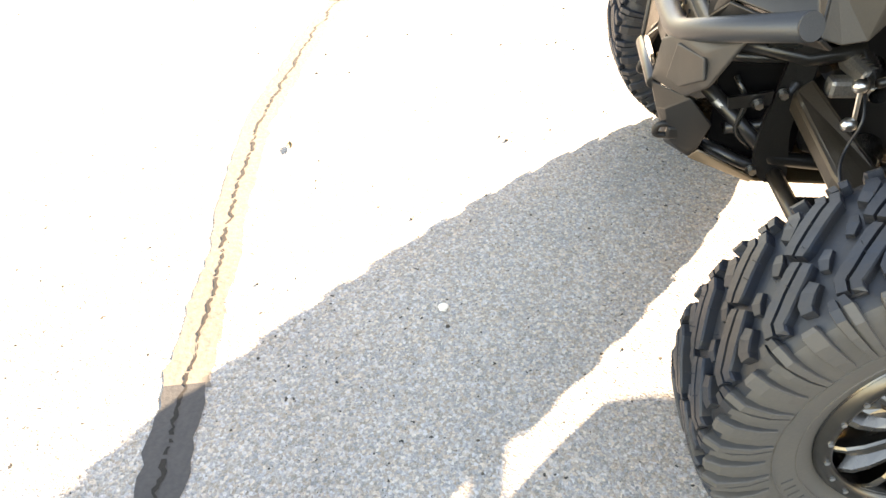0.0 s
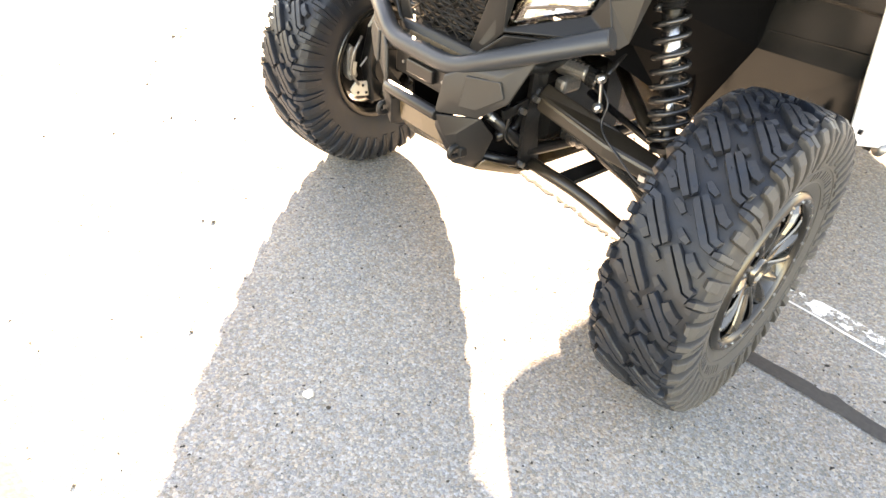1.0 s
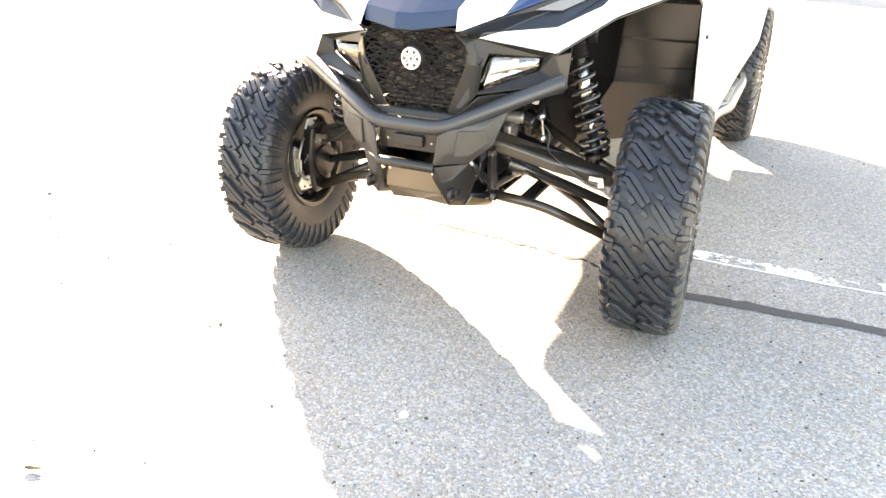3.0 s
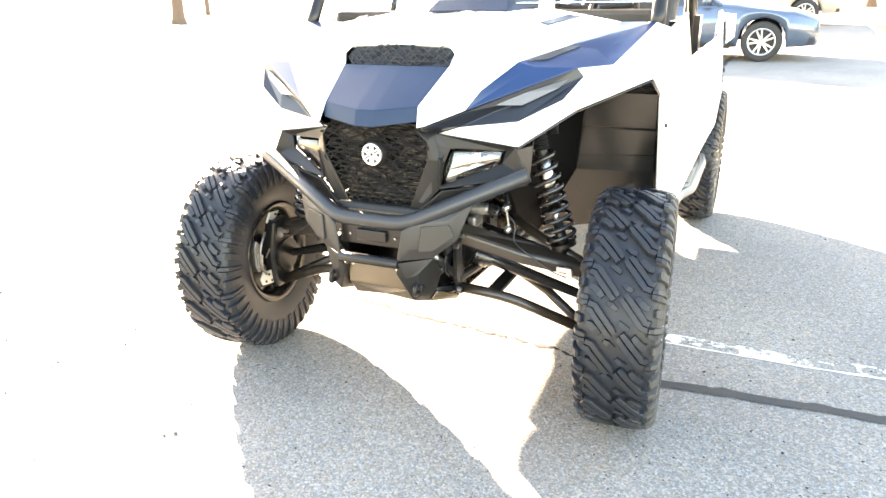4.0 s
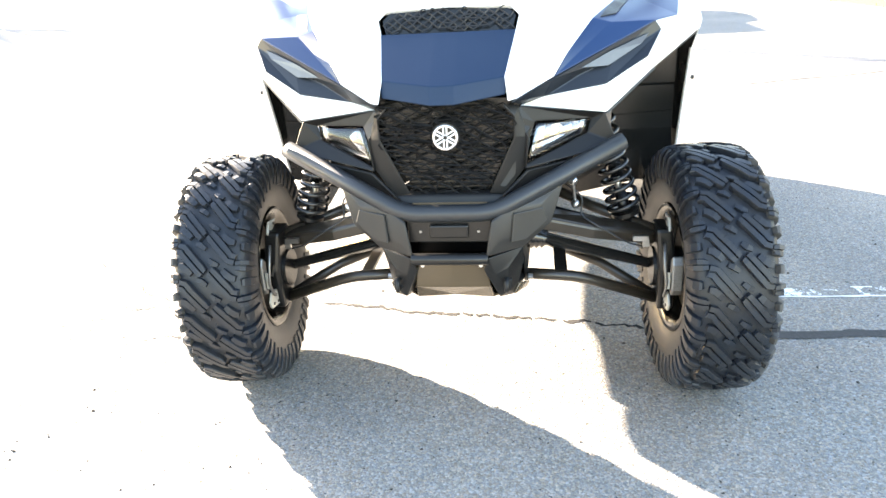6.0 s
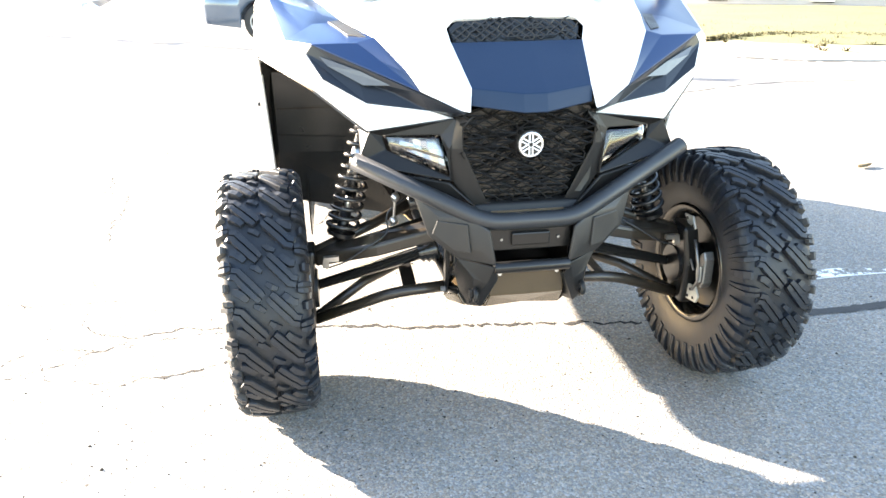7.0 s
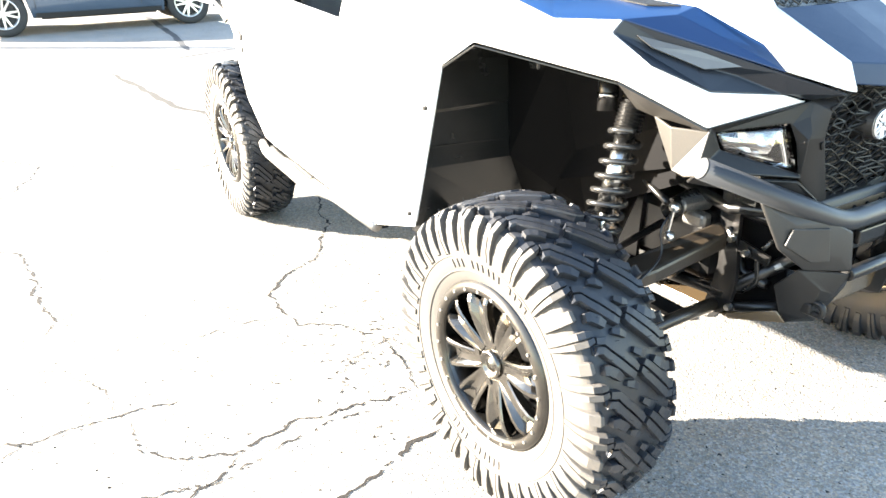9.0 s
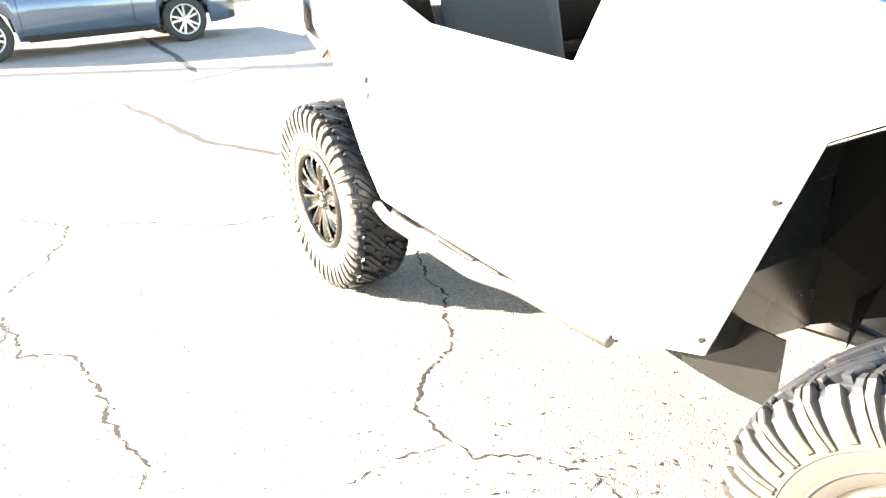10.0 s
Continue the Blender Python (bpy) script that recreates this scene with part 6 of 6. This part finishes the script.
def lawn_and_kerb():
    line = [Vector((x, y, 0)) for x, y in edge_line()]
    lawn, kerb, verge = bmesh.new(), bmesh.new(), bmesh.new()
    rows, prof_rows, verge_rows = [], [], []
    centre = Vector((40, 45, 0))
    for i, p in enumerate(line):
        d = (line[min(i + 4, len(line) - 1)] - line[max(i - 4, 0)]).normalized()
        inward = Vector((-d.y, d.x, 0))
        if inward.dot(centre - p) < 0:
            inward = -inward
        prof_rows.append([kerb.verts.new(p + inward * a + Vector((0, 0, z))) for a, z in ((0, -0.02), (0, 0.016), (0.012, 0.024), (0.14, 0.024), (0.15, 0.0))])
        row = []
        verge_rows.append([verge.verts.new(p + inward * a + Vector((0, 0, z + 0.004 * noise.noise(p * 3)))) for a, z in ((0.145, 0.020), (0.8, 0.045), (1.45, 0.07))])
        for t, z in ((0.0, 0.062), (0.02, 0.09), (0.06, 0.12), (0.2, 0.2), (1.0, 0.4)):
            q = (p + inward * 1.40).lerp(centre, t)
            row.append(lawn.verts.new((q.x, q.y, z + 0.03 * noise.noise(q * 0.6))))
        rows.append(row)
    for bm, rr in ((lawn, rows), (kerb, prof_rows), (verge, verge_rows)):
        for a, b in zip(rr, rr[1:]):
            for i in range(len(a) - 1):
                bm.faces.new((a[i], a[i + 1], b[i + 1], b[i]))
    tagged(mesh_object("lawn", lawn, GRASS, True), "dry yellow-green winter lawn", "lawn", kind="structure")
    tagged(mesh_object("verge", verge, VERGE), "strip of pale dry earth and dead grass behind the kerb", "verge", kind="structure")
    tagged(mesh_object("kerb", kerb, CONCRETE), "low pale concrete kerb along the lawn", "kerb", kind="structure")


lawn_and_kerb()
ground_mark("gutter_gap", ((4.97, 7.80), (5.80, 7.09), (6.88, 6.78), (8.19, 6.48), (11.5, 6.03)), 0.10, CRACK, "dark broken gap along the foot of the kerb", "crack", ragged=0.8, wander=0.012, step=0.06, seed=51, gaps=0.2)


def grass_blades():
    rng = random.Random(2)
    line = edge_line()
    bm = bmesh.new()
    for k in range(9000):
        x, y = rng.choice(line)
        if not (4 < x < 16 and y < 14):
            continue
        t = rng.random() ** 1.5 * 0.10
        q = Vector((x, y, 0)) + Vector((0.9, 1.1, 0))
        q = q.lerp(Vector((40, 45, 0)), t) + Vector((rng.uniform(-0.5, 0.5), rng.uniform(-0.1, 0.4), 0))
        z = 0.06 + (0.06 * min(t / 0.06, 1))
        h, a = rng.uniform(0.03, 0.09), rng.uniform(0, 6.28)
        d = Vector((math.cos(a), math.sin(a), 0)) * 0.006
        vs = [bm.verts.new((q.x - d.x, q.y - d.y, z - 0.03)), bm.verts.new((q.x + d.x, q.y + d.y, z - 0.03)), bm.verts.new((q.x + rng.uniform(-0.03, 0.03), q.y + rng.uniform(-0.03, 0.03), z + h))]
        bm.faces.new(vs)
    return bm


tagged(mesh_object("grass", grass_blades(), GRASS), "short dry grass blades on the lawn", "grass", kind="stuff")


def tussocks():
    """Dark matted clumps where the lawn ends and here and there on the verge."""
    rng = random.Random(8)
    bm = bmesh.new()
    edge = [Vector(p) for p in ((5.5, 9.3, 0), (6.3, 9.75, 0), (7.3, 9.8, 0), (8.6, 9.15, 0), (10.5, 8.3, 0), (12.5, 7.9, 0))]
    for k in range(330):
        i = rng.randrange(len(edge) - 1)
        c = edge[i].lerp(edge[i + 1], rng.random()) + Vector((rng.gauss(0, 0.12), rng.gauss(0, 0.10), 0))
        if k % 3 == 0:
            c = Vector((rng.uniform(6.5, 13), rng.uniform(7.4, 13), 0))
        for b in range(16):
            a, lean, h = rng.uniform(0, 6.28), rng.uniform(0.02, 0.09), rng.uniform(0.03, 0.08)
            d = Vector((math.cos(a), math.sin(a), 0))
            w = Vector((-d.y, d.x, 0)) * 0.010
            p = c + d * rng.uniform(0, 0.05)
            bm.faces.new([bm.verts.new((p + q).to_tuple()[:2] + (0.05 + z,)) for q, z in ((-w, 0), (w, 0), (d * lean + w * 0.3, h), (d * lean - w * 0.3, h))])
    return bm


tagged(mesh_object("grass_tussocks", tussocks(), material("matted_grass", (0.030, 0.030, 0.010), rough=1.0, grain=0.5, grain_size=0.05, second=(0.07, 0.055, 0.02))),
       "dark matted grass clumps along the edge of the lawn", "grass", kind="stuff")


def twig_shrub(at, height, count, colour, name, label, seed):
    rng = random.Random(seed)
    bm = bmesh.new()
    base = Vector(at)
    for k in range(count):
        a, lean = rng.uniform(0, 6.28), rng.uniform(0.1, 0.8)
        p = base + Vector((rng.uniform(-0.12, 0.12), rng.uniform(-0.12, 0.12), 0))
        pts = [p]
        for j in range(4):
            p = p + Vector((math.cos(a) * lean, math.sin(a) * lean, 1)).normalized() * height * rng.uniform(0.15, 0.3)
            a += rng.uniform(-0.5, 0.5)
            pts.append(p)
        tube(pts, 0.006, 4, bm=bm)
        for j in range(3):
            q = rng.choice(pts[1:])
            tube((q, q + Vector((rng.uniform(-1, 1), rng.uniform(-1, 1), rng.uniform(0.2, 1))) * height * 0.2), 0.0035, 3, bm=bm)
    sh = thing(name, label, "shrub")
    part("crown", bm, colour, sh)
    return sh


TWIG = material("dry_twigs", (0.20, 0.13, 0.08), rough=0.9, grain=0.5, grain_size=0.03)
for n, (x, y, z, h) in enumerate(((9.4, 6.9, 0.10, 0.5), (10.1, 6.7, 0.10, 0.45), (10.9, 6.8, 0.1, 0.55), (9.9, 9.6, 0.3, 1.3))):
    twig_shrub((x, y, z), h, 34, TWIG, "dry_shrub", "leafless brown shrub at the edge of the lawn", n)

BARK = material("tree_bark", (0.16, 0.11, 0.075), rough=0.95, grain=0.7, grain_size=0.03, bump=0.01, blotch=0.4, blotch_size=0.3)


def bare_tree(x, y, z, height, r, seed):
    rng = random.Random(seed)
    tree = thing("bare_tree", "leafless brown tree with bare limbs", "tree")
    trunk = bmesh.new()
    top = Vector((x + rng.uniform(-0.3, 0.3), y, z + height * 0.55))
    rings = [(Vector((x, y, z - 0.1)), r * 1.5), (Vector((x, y, z + 0.3)), r), (Vector((x, y, z)).lerp(top, 0.5), r * 0.8), (top, r * 0.5)]
    last = None
    for p, rr in rings:
        ring = [trunk.verts.new(p + Vector((math.cos(a), math.sin(a), 0)) * rr * rng.uniform(0.9, 1.1)) for a in (2 * math.pi * k / 10 for k in range(10))]
        if last:
            for k in range(10):
                trunk.faces.new((last[k], last[(k + 1) % 10], ring[(k + 1) % 10], ring[k]))
        last = ring
    part("trunk", trunk, BARK, tree, smooth=True)
    limbs = bmesh.new()
    for k in range(16):
        p = Vector((x, y, z)).lerp(top, rng.uniform(0.55, 1.0))
        a, reach = rng.uniform(0, 6.28), rng.uniform(0.2, 0.4) * height
        q = p + Vector((math.cos(a) * reach * 0.5, math.sin(a) * reach * 0.5, reach * 0.7))
        e = q + Vector((math.cos(a + 0.4) * reach * 0.4, math.sin(a + 0.4) * reach * 0.4, reach * 0.5))
        tube((p, q), r * 0.25, 6, bm=limbs)
        tube((q, e), r * 0.13, 5, bm=limbs)
        for j in range(7):
            s = q.lerp(e, rng.random())
            tube((s, s + Vector((rng.uniform(-1, 1), rng.uniform(-1, 1), rng.uniform(0.1, 1))) * reach * 0.35), r * 0.06, 4, bm=limbs)
    part("limbs", limbs, BARK, tree)


bare_tree(4.6, 33.5, 0.2, 7, 0.17, 1)
bare_tree(5.45, 31.5, 0.2, 6.5, 0.15, 2)
bare_tree(-22.5, 22.6, 0.0, 6.3, 0.26, 6)


def house():
    siding = material("pale_siding", (0.40, 0.385, 0.385), rough=0.7, blotch=0.25, blotch_size=0.8, grain=0.15, grain_size=0.02)
    h = thing("house", "pale sided low house behind the lawn with dark windows", "house", pose(9.4, 16.6, 0.0, 0, 0, -39))
    part("wall", box((-2.2, 0, -0.3), (10, 7, 3.0)), siding, h)
    part("plinth", box((-2.21, -0.02, -0.3), (10.01, 0.0, 0.20)), CONCRETE, h, "low concrete plinth")
    roof = plate([(-2.7, -0.6, 2.95), (-2.7, 3.5, 4.9), (-2.7, 7.6, 2.95)], (13.2, 0, 0))
    part("roof", roof, material("brown_shingles", (0.12, 0.10, 0.085), rough=0.95, grain=0.5, grain_size=0.05), h, "brown shingle roof")
    for x in (-0.06, 2.42, 4.90, 7.38):
        w = part("window", box((x, -0.045, 0.44), (x + 0.42, -0.03, 1.25)), CAR_GLASS, h, "dark narrow window")
        part("sill", box((x - 0.04, -0.08, 0.28), (x + 0.46, -0.027, 0.40)), WHITE, w, "white window sill")
        part("sill_joint", box((x - 0.03, -0.05, 0.25), (x + 0.45, -0.027, 0.275)), CAR_TRIM, w)
        for lo, hi in (((x - 0.04, -0.07, 1.25), (x + 0.46, -0.027, 1.31)), ((x - 0.04, -0.07, 0.44), (x, -0.027, 1.25)), ((x + 0.42, -0.07, 0.44), (x + 0.46, -0.027, 1.25))):
            part("frame", box(lo, hi), WHITE, w)


house()

pole = thing("utility_pole", "tall weathered wooden utility pole at the far edge of the lot", "utility pole", pose(-28.5, 31.2, 0))
part("shaft", tube(((0, 0, -0.2), (0, 0, 5), (0, 0, 11.5)), 0.14, 12), BARK, pole)
part("cross_arm", box((-1.1, -0.06, 10.4), (1.1, 0.06, 10.55)), BARK, pole)
